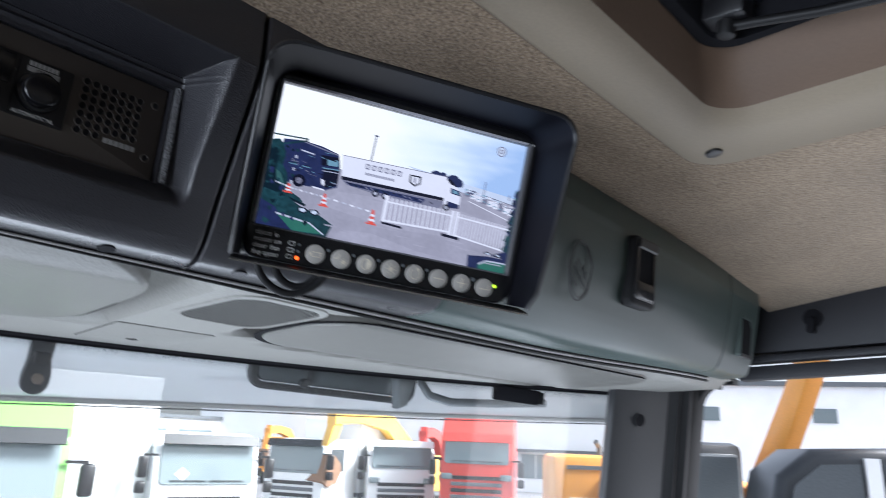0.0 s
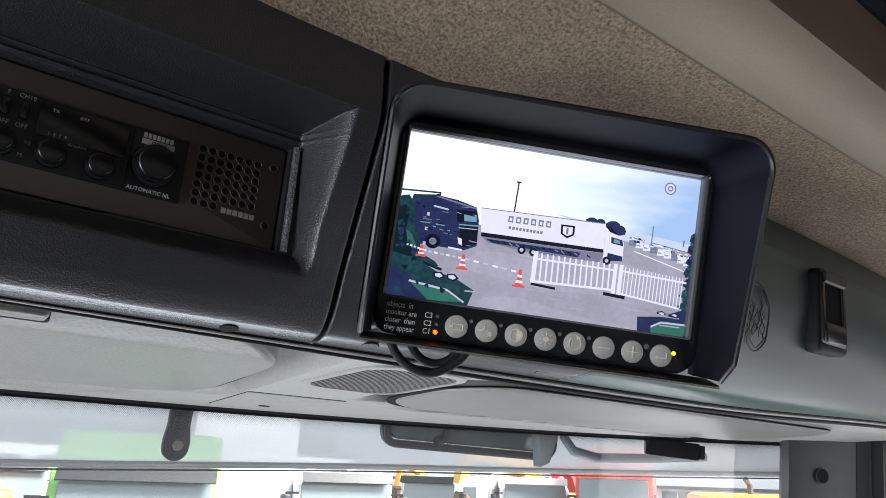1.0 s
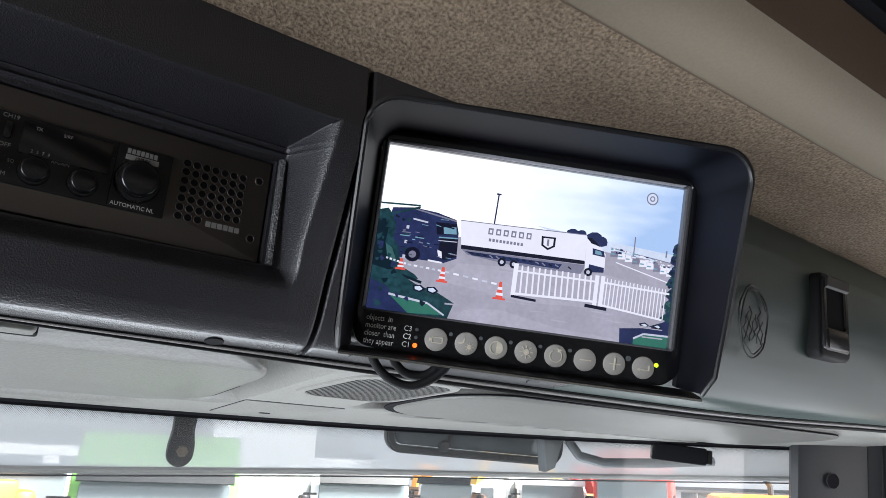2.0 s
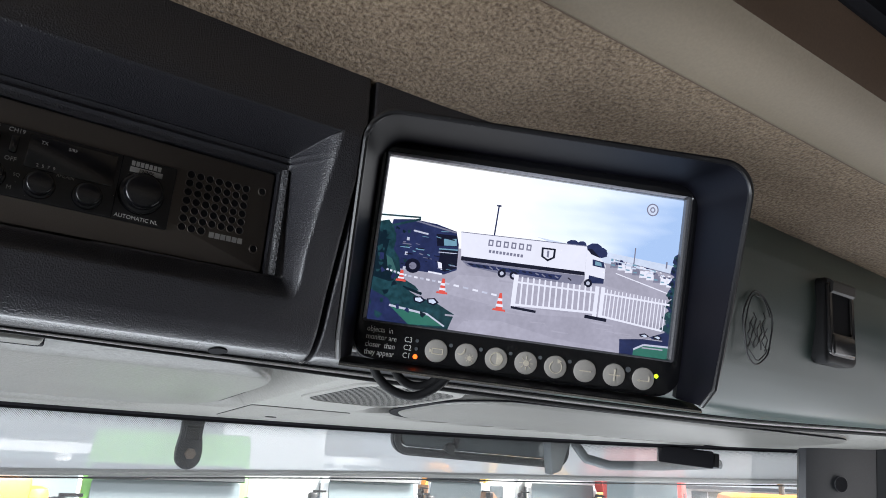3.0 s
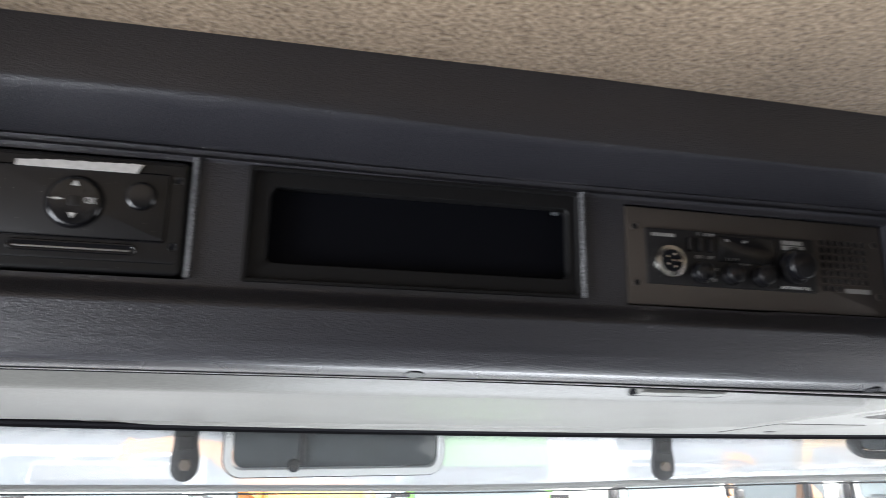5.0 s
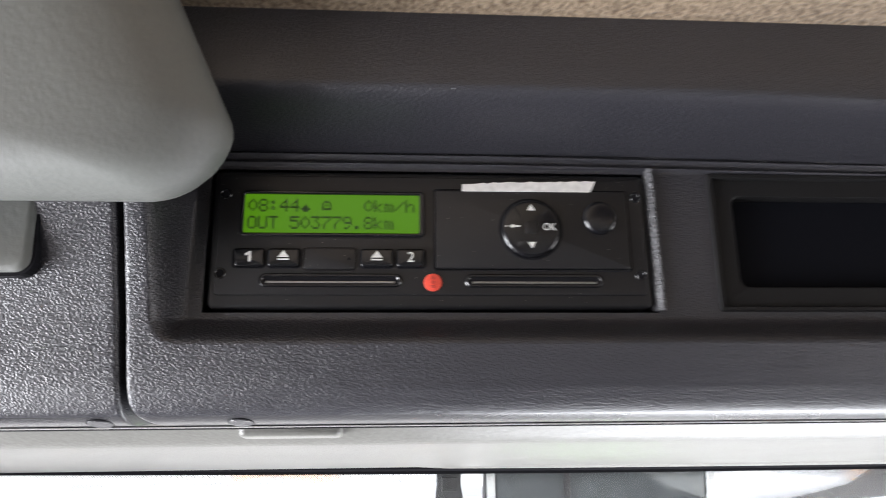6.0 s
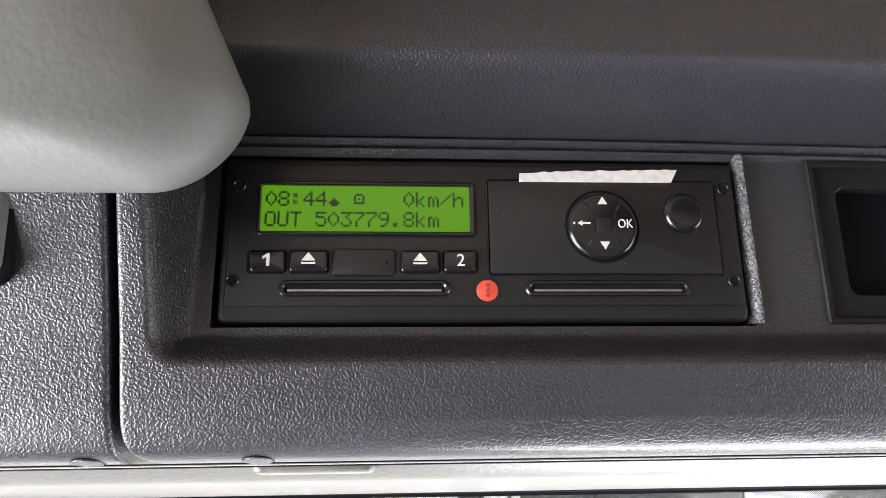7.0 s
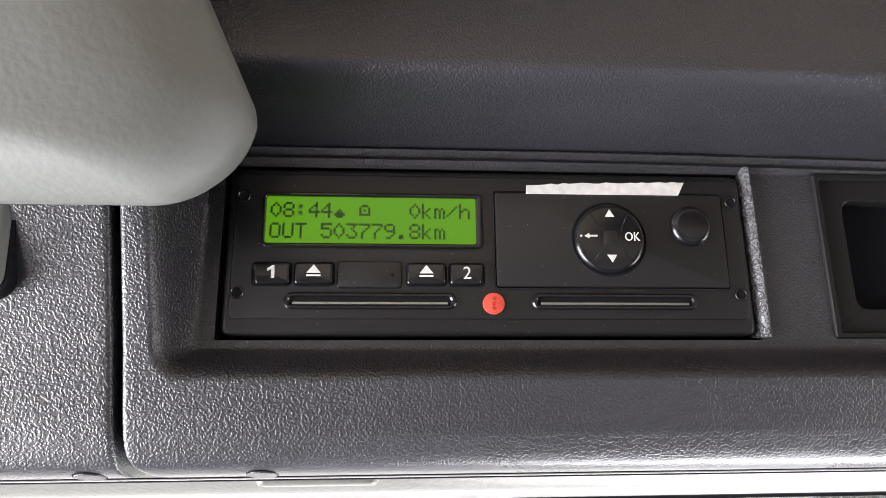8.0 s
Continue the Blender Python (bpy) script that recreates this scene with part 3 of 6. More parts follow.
def panel(name, x0, x1, label, material, basin=False):
    cuts = {x0 + (x1 - x0) * i / max(int((x1 - x0) / 0.0045), 2) for i in range(max(int((x1 - x0) / 0.0045), 2) + 1)}
    cuts |= {x0 + d for d in (0.0003, 0.0008, 0.0014, 0.002)} | {x1 - d for d in (0.0003, 0.0008, 0.0014, 0.002)}
    zs = {-0.0785 + 0.1725 * i / 110 for i in range(111)} | {-0.0785 + 0.0004 * i for i in range(14)}
    if basin:
        zs |= {0.0300 + 0.0006 * i for i in range(42)} | {-0.0455 + 0.0008 * i for i in range(16)}
        cuts |= {-0.1135 + 0.0011 * i for i in range(15)} | {0.518 + 0.0008 * i for i in range(30)}
        for a, b, c, d in WELLS:
            cuts |= {a - 0.0002, a + 0.0002, b - 0.0002, b + 0.0002}
            zs |= {c - 0.0002, c + 0.0002, d - 0.0002, d + 0.0002}
    cols, rows = sorted(cuts), sorted(zs)
    pts = []
    for z in rows:
        s = (z + 0.0785) / 0.1725
        row = []
        for x in cols:
            zz = bottom_z(x) + s * (top_z(x) - bottom_z(x))
            edge = min(x - x0, x1 - x)
            y = console_y(x, zz, s, basin)
            if edge < 0.002:
                y += 0.002 - math.sqrt(max(0.002 ** 2 - (0.002 - edge) ** 2, 0))
            turn = 0.012 - (zz - bottom_z(x))
            if basin and x < x0 + 0.02 and turn > 0:  # rounded lower corner
                x += (0.012 - math.sqrt(0.012 ** 2 - min(turn, 0.0119) ** 2)) * (1 - (x - x0) / 0.02)
            row.append((x, y, zz))
        pts.append(row)
    # returns into the gap at both ends and under the lower edge
    pts = [[(r[0][0], r[0][1] + 0.03, r[0][2])] + r + [(r[-1][0], r[-1][1] + 0.03, r[-1][2])] for r in pts]
    pts = [[(p[0], max(p[1], 0.016) + 0.02, p[2]) for p in pts[0]]] + pts
    ob = part(name, grid(bmesh.new(), pts), material, console, label, smooth=True, crease=70)
    if material is M_DARK:  # the foot's rounding gets a paler, glossier, flatter-grained copy for its highlight
        ob.data.materials.append(M_FOOT)
        for f in ob.data.polygons:
            f.material_index = int(f.center.z < bottom_z(f.center.x) + 0.0046)
    return ob


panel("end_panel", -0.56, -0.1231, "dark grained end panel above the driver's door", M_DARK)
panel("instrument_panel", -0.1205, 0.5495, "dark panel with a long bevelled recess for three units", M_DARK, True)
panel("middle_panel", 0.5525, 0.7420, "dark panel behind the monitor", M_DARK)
panel("locker_lid", 0.7440, 1.2885, "greenish dark satin locker lid", M_DARK_LID)
panel("end_cap", 1.2905, 1.4050, "greenish dark end cap", M_DARK_LID)
for gx, wide in ((-0.1200, 0.010), (0.5510, 0.004), (0.743, 0.004), (1.2895, 0.004)):
    part("gap_backing", boxed(gx - wide, gx + wide, 0.018, 0.026, bottom_z(gx) + 0.004, top_z(gx) - 0.004), M_VOID, console)


def on_foot(x, z):
    """A place on the console's rounded foot, facing down and towards the cab."""
    return pose(x, outer_y(x, (z - bottom_z(x)) / (top_z(x) - bottom_z(x))) + 0.0002, z, 72)


part("screw_hole", disc(bmesh.new(), 0, 0, 0.0050, -0.0006, 0.0006, n=20), M_VOID, console, at=on_foot(0.5010, bottom_z(0.5) + 0.0014))
for sx in (-0.1345, -0.0788, 0.2158, 0.583, 0.713):
    part("screw_cap", disc(bmesh.new(), 0, 0, 0.0050, -0.0004, 0.0008, 0.0003, 24), M_DARK, console, "dark screw cap", at=on_foot(sx, bottom_z(sx) + (0.0016 if sx < 0.56 else 0.0030)))
    part("cap_gap", ring(bmesh.new(), rounded(-0.0056, 0.0056, -0.0056, 0.0056, 0.00559, 6), rounded(-0.0050, 0.0050, -0.0050, 0.0050, 0.00499, 6), -0.0001, 0.0008), M_VOID, console, at=on_foot(sx, bottom_z(sx) + (0.0016 if sx < 0.56 else 0.0030)))

# worn ridges, coloured paler than the panel for the glints along them
for gx, gz0, gz1, wide in ((0.0966, -0.0305, 0.0335, 1.0), (0.3098, -0.0302, 0.0318, 1.0), (0.5202, -0.0325, 0.0285, 1.15)):
    outline = [(-0.0022, 0.008), (-0.0016, 0.0012), (-0.0004, -0.0008), (0.0010, -0.0014), (0.0018, -0.0006), (0.0020, 0.008)]
    bm = prism(bmesh.new(), [(gx + wide * px, py) for px, py in outline], gz0, gz1, 0.0004, axis="z")
    for w in bm.verts:
        w.co.y += LEAN * w.co.z
        w.co.x -= 0.012 * (w.co.z - gz0) * wide * (w.co.y < 0.004)
    part("recess_ridge", bm, M_RIDGE, console, "worn grained ridge beside a unit, its glints painted pale", smooth=True)
# the lowest black line is drawn for the shadow between trim and shelf
for name_, y, drop, r, mat, lab in (("lower_seam", 0.0145, 0.0003, 0.0004, M_RUBBER, "thin black seam along the lower edge"), ("trim_strip", 0.0142, 0.0011, 0.0005, M_EDGE, "thin pale trim strip along the lower edge"), ("shadow_line", 0.0152, 0.0022, 0.0006, M_RUBBER, "black line painted for the shadow under the trim strip")):
    loops = []
    for x in (-0.56 + 0.04 * i for i in range(49)):
        k = 0.6 + 2.3 * ease(x, 0.20, 0.90)  # wider towards the passenger's end
        loops.append([(x, y + k * r * math.cos(a), bottom_z(x) - k * drop + k * r * math.sin(a)) for a in (math.pi * n / 4 for n in range(9))])
    part(name_, grid(bmesh.new(), loops), mat, console, lab, smooth=True)
# light grey grip at the driver's end
grip = thing("grab_handle", TILT, "light grey moulded grab handle cover on the end panel", "handle")
part("cover", prism(bmesh.new(), rounded(-0.40, -0.1518, -0.0190, 0.036, 0.006), -0.0265, -0.012, 0.003, 3), M_PAD, grip, smooth=True)
part("cover_gap", prism(bmesh.new(), rounded(-0.402, -0.1508, -0.0200, 0.038, 0.007), -0.0245, -0.010), M_VOID, grip)

# latch of the locker lid
latch = thing("locker_latch", TILT @ pose(0.999, -0.0585, 0.012, -2, 0, 0), "black push latch with a glossy key on the locker lid", "latch")
part("body", prism(bmesh.new(), [(x * (1 - 1.2 * (z + 0.037)) + 0.0015, z) for x, z in rounded(-0.026, 0.026, -0.037, 0.037, 0.008)], -0.0050, 0.008, 0.0035, 3), M_RUBBER, latch, smooth=True)
part("frame", ring(bmesh.new(), rounded(-0.0215, 0.0190, -0.0305, 0.0325, 0.004), rounded(-0.0170, 0.0145, -0.0115, 0.0270, 0.003), -0.0078, -0.004), M_BLACKG, latch, smooth=True)
part("recess", boxed(-0.0172, 0.0147, -0.0056, -0.0048, -0.012, 0.0272), M_VOID, latch)
part("pull_tab", prism(bmesh.new(), [(-0.0075, 0.0345), (-0.0105, 0.0320), (-0.0100, 0.0240), (-0.0078, 0.0225), (-0.005, 0.024), (-0.005, 0.0345)], -0.0195, 0.0172, axis="x"), M_REARBOX, latch, "dark grey pull tab with a rubbed top", smooth=True)
part("lower_key", boxed(-0.0185, 0.0160, -0.0092, -0.004, -0.0290, -0.0125, 0.0015, 3), M_BLACKG, latch, "glossy black lower key", smooth=True)
mark = thing("scuff_ring", TILT @ pose(0.888, -0.0605, -0.008, 0, 0, 0), "oval rubbed glue mark on the dark locker lid", "mark")
bm = bmesh.new()
tube(bm, [((0.019 + 0.0012 * math.sin(5 * a)) * math.cos(a), 0.0028, (0.028 + 0.0015 * math.sin(3 * a + 1)) * math.sin(a)) for a in (k * math.pi / 15 for k in range(31))], 0.0007, 6)
tube(bm, [((0.0165 + 0.001 * math.sin(4 * a)) * math.cos(a), 0.0028, (0.025 + 0.001 * math.sin(7 * a)) * math.sin(a)) for a in (0.4 + k * math.pi / 15 for k in range(26))], 0.0005, 6)
part("ring", bm, M_PILLAR, mark, smooth=True)
bm = bmesh.new()
for i in range(7):
    tube(bm, [(-0.0115 + 0.0038 * i + 0.0022 * math.sin(2.3 * k + 1.7 * i), 0.0028, -0.016 + 0.0045 * k + 0.002 * math.sin(3 * i)) for k in range(5 + i % 3)], 0.00045, 6)
part("smear", bm, M_PILLAR, mark)
# notch in the end cap
vent = thing("end_cap_notch", TILT @ pose(1.360, -0.0350, -0.008, 0, 0, 5), "dark square finger notch in the console end cap", "notch")
part("frame", ring(bmesh.new(), rounded(-0.026, 0.026, -0.028, 0.028, 0.003), rounded(-0.0235, 0.0235, -0.0255, 0.0255, 0.002), -0.0025, 0.006), M_DARK_LID, vent)
part("hollow", boxed(-0.024, 0.024, -0.0018, 0.004, -0.026, 0.026), M_VOID, vent)
part("lower_bar", boxed(-0.025, 0.025, -0.004, 0.0, -0.029, -0.0235, 0.001), M_BLACK, vent)

# ---- lower shelf ----
SHELF = TILT @ pose(0, 0.02, -0.0800, -10.04)
shelf = thing("lower_shelf", SHELF, "pale grey moulded shelf underside between console and windscreen", "shelf")
LIDS = ((-0.52, 0.562, 0.018, 0.240), (0.706, 1.290, 0.030, 0.192))


def hollow(x, q):
    # scoops at the lids' inner ends
    (_, x1, q0, q1), (x2, _, q2, q3) = LIDS
    d = ease(x, x1 - 0.060, x1 - 0.020) * (1 - ease(x, x1 + 0.003, x1 + 0.030)) * ease(q, q0 - 0.004, q0 + 0.012) * (1 - ease(q, q1 - 0.040, q1 - 0.004))
    e = ease(x, x2 - 0.018, x2 + 0.004) * (1 - ease(x, x2 + 0.02, x2 + 0.06)) * ease(q, q2, q2 + 0.014) * (1 - ease(q, q3 - 0.02, q3 - 0.002))
    d = max(1.15 * d, 1.0 * e)
    # troughs on the windscreen side of the lids
    d = max(d, 0.85 * ease(x, -0.57, -0.50) * (1 - ease(x, x1 - 0.09, x1 - 0.03)) * ease(q, q1 - 0.001, q1 + 0.004) * (1 - ease(q, q1 + 0.030, q1 + 0.060)))
    d = max(d, 0.70 * ease(x, x2 + 0.03, x2 + 0.07) * (1 - ease(x, 1.22, 1.28)) * ease(q, q3 - 0.001, q3 + 0.003) * (1 - ease(q, q3 + 0.012, q3 + 0.026)))
    inside = max(ease(x, -0.56, -0.50) * (1 - ease(x, 0.545, 0.60)), ease(x, 0.69, 0.75) * (1 - ease(x, 1.26, 1.32)))
    return 0.034 * d + inside * sunk(q)


def sunk(q):
    """How far the lids and their surround rise towards the console's foot."""
    return 0.0100 * ease(q, -0.004, 0.004) * (1 - ease(q, 0.010, 0.045))


bm = bmesh.new()
sx = sorted({-0.58 + 2.02 * i / 200 for i in range(201)})
rows = []
for k in range(60):
    rows.append([])
    for x in sx:
        q1 = (glass_y(x) - 0.02) / math.cos(radians(10.04))
        q = -0.012 + (q1 + 0.012) * k / 59
        lip = 0.005 * ease(q, q1 - 0.012, q1)
        rows[-1].append((x, q, hollow(x, q) + lip + 0.011 * (1 - ease(q, -0.007, 0.013))))
rows.append([(x, q + 0.002, n + 0.03) for x, q, n in rows[-1]])
rows.insert(0, [(x, q - 0.001, n + 0.02) for x, q, n in rows[0]])
part("moulding", grid(bm, rows), M_SHELF, shelf, smooth=True)
bm = bmesh.new()
tube(bm, [(x, (glass_y(x) - 0.02) / math.cos(radians(10.04)) + 0.003, 0.003) for x in sx[::4]], 0.0042, 8)
tube(bm, [(x, (glass_y(x) - 0.02) / math.cos(radians(10.04)) - 0.0135, 0.0004) for x in sx[::4]], 0.0013, 8)
part("edge_seal", bm, M_VOID, shelf, "black rubber seal along the windscreen", smooth=True)

for (x0, x1, q0, q1), lab in zip(LIDS, ("pale warm grey lid of the driver's locker, closed", "pale warm grey lid of the passenger locker, closed")):
    lid = thing("shelf_locker", SHELF, lab, "locker", "lockers under the shelf")
    out = [(x, q) for x, q in rounded(x0, x1, q0, q1, 0.062, 12)]
    bm = prism(bmesh.new(), out, -0.0022, 0.030, 0.0045, 4, axis="z")
    cuts = [q0 + 0.0035 * k for k in range(1, 9)]
    for cq in cuts:  # rows that let the lid bend
        bmesh.ops.bisect_plane(bm, geom=[*bm.verts, *bm.edges, *bm.faces], plane_co=(0, cq, 0), plane_no=(0, 1, 0))
    for w in bm.verts:
        w.co.z += sunk(max(w.co.y, 0.010))
    part("lid_panel", bm, M_LID, lid, smooth=True)
    # black slab wider than the joint, painting the shade along the lid's edge
    part("lid_gap_shade", prism(bmesh.new(), rounded(x0 - (0.0014 if x0 < 0 else 0.0065), x1 + 0.0014, q0 + (0.05 if x0 < 0 else 0.002), q1 + 0.0045, 0.0640, 12), -0.0005, 0.0006, axis="z"), M_VOID, lid)
    tabs = ((-0.064, q0 + 0.004), (0.392, q0 + 0.004)) if x0 < 0 else ((0.860, q1 - 0.004), (1.235, q1 - 0.004))
    for tx, tq in tabs:
        w, d = (0.023 if tx < 0 else 0.030, 0.007) if x0 < 0 else (0.020, 0.004)
        part("finger_pull", prism(bmesh.new(), rounded(tx - w, tx + w, tq - d, tq + d, 0.0035), -0.0004, 0.0090, 0.0020, 4, axis="z"), M_LID, lid, smooth=True)
        # black slab painted for the shadow in the slot under the pull
        if tx > 0:
            part("pull_slot_shade", prism(bmesh.new(), rounded(tx - w - 0.0012, tx + w + 0.0010, tq - d + 0.0060, tq + d + 0.0035, 0.0035), 0.0000, 0.004, axis="z"), M_VOID, lid)

# speaker grille
grille = thing("speaker_grille", SHELF @ pose(0.650, 0.076, 0, 0, 0, 4), "grey slatted loudspeaker grille in the shelf", "speaker grille")


def on_side(pts, n0, n1, bevel=0.0):
    return prism(bmesh.new(), pts, n0, n1, bevel, 2, axis="z")


GW, GH, GC = 0.0405, 0.0520, 0.0220
GR = rounded(-GW, GW, -GH, GH, GC, 8)
bm = bmesh.new()
o = [[bm.verts.new((p[0] * k, p[1] * k, n)) for p in GR] for k, n in ((1.14, 0.0004), (1.12, -0.0012), (1.03, -0.0018), (1.0, -0.0015), (0.995, 0.001))]
for a, b in zip(o, o[1:]):
    for i in range(len(GR)):
        bm.faces.new((a[i], a[(i + 1) % len(GR)], b[(i + 1) % len(GR)], b[i]))
part("rim", bm, M_SHELF, grille, smooth=True)
part("backing", on_side([(p[0] * 0.995, p[1] * 0.995) for p in GR], -0.0009, 0.004), M_VOID, grille)
for i in range(23):
    x = -0.0385 + 0.0035 * i
    reach = GH if abs(x) < GW - GC else GH - GC + math.sqrt(max(GC ** 2 - (abs(x) - GW + GC) ** 2, 0))
    part("slat", boxed(x - 0.0005, x + 0.0005, -reach, reach, -0.0011, -0.0007), M_LID, grille)
cover = thing("service_cover", SHELF @ pose(0.640, 0.248, 0), "small pale grey service cover with a screw hole", "cover")
part("plate", on_side(rounded(-0.046, 0.046, -0.050, 0.052, 0.003), -0.0008, 0.002, 0.0004), M_SHELF, cover, smooth=True)
part("gap", on_side(rounded(-0.0472, 0.0472, -0.0512, 0.0532, 0.004), -0.0002, 0.001), M_VOID, cover)
part("hole", on_side(rounded(-0.0055, 0.0055, 0.026, 0.034, 0.0035), -0.0011, -0.0004), M_VOID, cover)

# ---- roof hatch ----
hatch = thing("roof_hatch", TILT, "beige moulded roof hatch surround with a dark closed hatch", "roof hatch")


def slope_ring(bm, loops):
    v = [[bm.verts.new(p) for p in lp] for lp in loops]
    n = len(loops[0])
    for a, b in zip(v, v[1:]):
        for i in range(n):
            bm.faces.new((a[i], a[(i + 1) % n], b[(i + 1) % n], b[i]))
    return bm


def hatch_loop(ix, iy, drop, r):
    return [(x, y, ceil_z(min(max(x, HX0), HX1), y) + drop) for x, y in rounded(HX0 + ix, HX1 - ix, HY0 + iy, HY1 - iy, r, 8)]


part("surround", slope_ring(bmesh.new(), [hatch_loop(0, 0, 0.002, 0.05), hatch_loop(0.001, 0.001, -0.003, 0.05), hatch_loop(0.004, 0.004, -0.005, 0.05), hatch_loop(0.050, 0.019, -0.006, 0.044), hatch_loop(0.060, 0.026, -0.0055, 0.041), hatch_loop(0.068, 0.032, -0.0035, 0.038), hatch_loop(0.075, 0.038, 0.0005, 0.035), hatch_loop(0.081, 0.043, 0.006, 0.032)]), M_HATCH, hatch, smooth=True, crease=60)
# the well is coloured a darker, browner tone than the surround
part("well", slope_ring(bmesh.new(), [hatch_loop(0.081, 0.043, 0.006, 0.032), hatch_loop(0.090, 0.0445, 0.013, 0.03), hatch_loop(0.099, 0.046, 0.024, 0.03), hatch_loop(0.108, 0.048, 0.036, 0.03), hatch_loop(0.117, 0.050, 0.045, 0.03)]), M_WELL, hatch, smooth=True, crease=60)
# dark brown tube drawn as the shadow line round the surround
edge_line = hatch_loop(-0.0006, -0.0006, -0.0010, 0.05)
part("edge_shadow", tube(bmesh.new(), edge_line + edge_line[:1], 0.0009, 6), M_WELL, hatch)
part("seal", slope_ring(bmesh.new(), [hatch_loop(0.116, 0.049, 0.043, 0.03), hatch_loop(0.120, 0.053, 0.040, 0.028), hatch_loop(0.127, 0.060, 0.041, 0.025), hatch_loop(0.129, 0.062, 0.068, 0.025)]), M_VOID, hatch, "black rubber seal", smooth=True)
bm = bmesh.new()
bm.faces.new([bm.verts.new(p) for p in hatch_loop(0.122, 0.056, 0.066, 0.03)])
part("hatch_lid", bm, M_HOOD, hatch, "dark hatch lid")
bm = bmesh.new()
hx, hy, hz = 0.8306, -0.2027, 0.168
tube(bm, [(hx, hy, hz), (hx + 0.004, hy - 0.02, hz + 0.001), (hx + 0.013, hy - 0.062, hz + 0.002), (hx + 0.020, hy - 0.16, hz + 0.004)], 0.0038, 10)
part("stay_arm", bm, M_BAYFRAME, hatch, "dull metal stay arm", smooth=True)
part("hinge_bolt", disc(bmesh.new(), 0, 0, 0.007, -0.008, 0.006, 0.002, 20), M_BAYFRAME, hatch, at=pose(hx, hy, hz, 90), smooth=True)
part("hinge_foot", boxed(hx - 0.012, hx + 0.012, hy - 0.016, hy + 0.016, hz + 0.004, hz + 0.030, 0.003), M_BLACK, hatch, smooth=True)
for px, py in ((HX1 - 0.043, HY1 - 0.026), (HX0 + 0.043, HY1 - 0.026)):
    part("screw", disc(bmesh.new(), 0, 0, 0.0075, -0.004, 0.004, 0.0015, 20), M_BLACK, hatch, "dark screw cap", at=pose(px, py, ceil_z(px, py) - 0.004, 74), smooth=True)

# padded sun visor at the driver's end
pad = thing("folded_sun_visor", TILT, "pale grey soft vinyl sun visor folded against the headliner", "sun visor")
bm = bmesh.new()
loops = []
for dy, grow in ((-0.066, -0.050), (-0.0645, -0.026), (-0.059, -0.011), (-0.049, -0.002), (-0.040, 0.0), (-0.032, -0.004), (-0.026, -0.014)):
    outl = []
    for x, z in rounded(-0.46, -0.0757, 0.0055, 0.125, 0.029, 16):
        rise = max(z - 0.029, 0)
        x -= 0.22 * rise + 3.0 * rise ** 2 if x > -0.2 else 0
        d = Vector((x + 0.26, z - 0.06))
        d = d * (1 + grow / d.length)
        outl.append((-0.26 + d.x, dy - 0.10 * max(0.04 + d.y, 0), 0.06 + d.y))
    loops.append(outl)
slope_ring(bm, loops)
bm.verts.ensure_lookup_table()
n = len(loops[0])
bm.faces.new([bm.verts[i] for i in range(n)])
bm.faces.new([bm.verts[len(bm.verts) - n + i] for i in range(n)][::-1])
part("cushion", bm, M_PAD, pad, smooth=True)

# ---- digital tachograph ----
tacho = thing("tachograph", TILT @ pose(0, 0, 0, -3.15), "black digital tachograph with a green lit display in the console", "tachograph")
part("body", prism(bmesh.new(), rounded(-0.0938, 0.0932, -0.0298, 0.0302, 0.0030, 5), 0.0, 0.040, 0.0018, 4), M_BLACK, tacho, smooth=True)
# a shallow raised field over the stepped lower edge
part("front_plate", prism(bmesh.new(), rounded(-0.0915, 0.0912, -0.0243, 0.0280, 0.0022, 5), -0.0008, 0.002, 0.0007, 3), M_BLACK, tacho, smooth=True)
for sx_, sz_ in ((-0.0885, 0.0193), (0.0885, 0.0195), (-0.0888, -0.0152), (0.0885, -0.0153)):
    part("screw_hole", disc(bmesh.new(), sx_, sz_, 0.0017, -0.0010, 0.001, n=20), M_VOID, tacho)
    part("hole_rim", ring(bmesh.new(), rounded(sx_ - 0.0024, sx_ + 0.0024, sz_ - 0.0024, sz_ + 0.0024, 0.00239), rounded(sx_ - 0.0016, sx_ + 0.0016, sz_ - 0.0016, sz_ + 0.0016, 0.00159), -0.0013, 0.0006), M_BLACKG, tacho, smooth=True)

# display
LX0, LX1, LZ0, LZ1 = -0.0804, -0.0066, 0.0021, 0.0193
display = part("display", boxed(LX0, LX1, -0.0009, 0.001, LZ0, LZ1), M_LCD, tacho, "green backlit dot display")
part("display_frame", ring(bmesh.new(), rounded(LX0 - 0.0012, LX1 + 0.0026, LZ0 - 0.0014, LZ1 + 0.0014, 0.0020), rounded(LX0, LX1, LZ0, LZ1, 0.0007), -0.0022, 0.001), M_BLACKG, tacho, smooth=True)
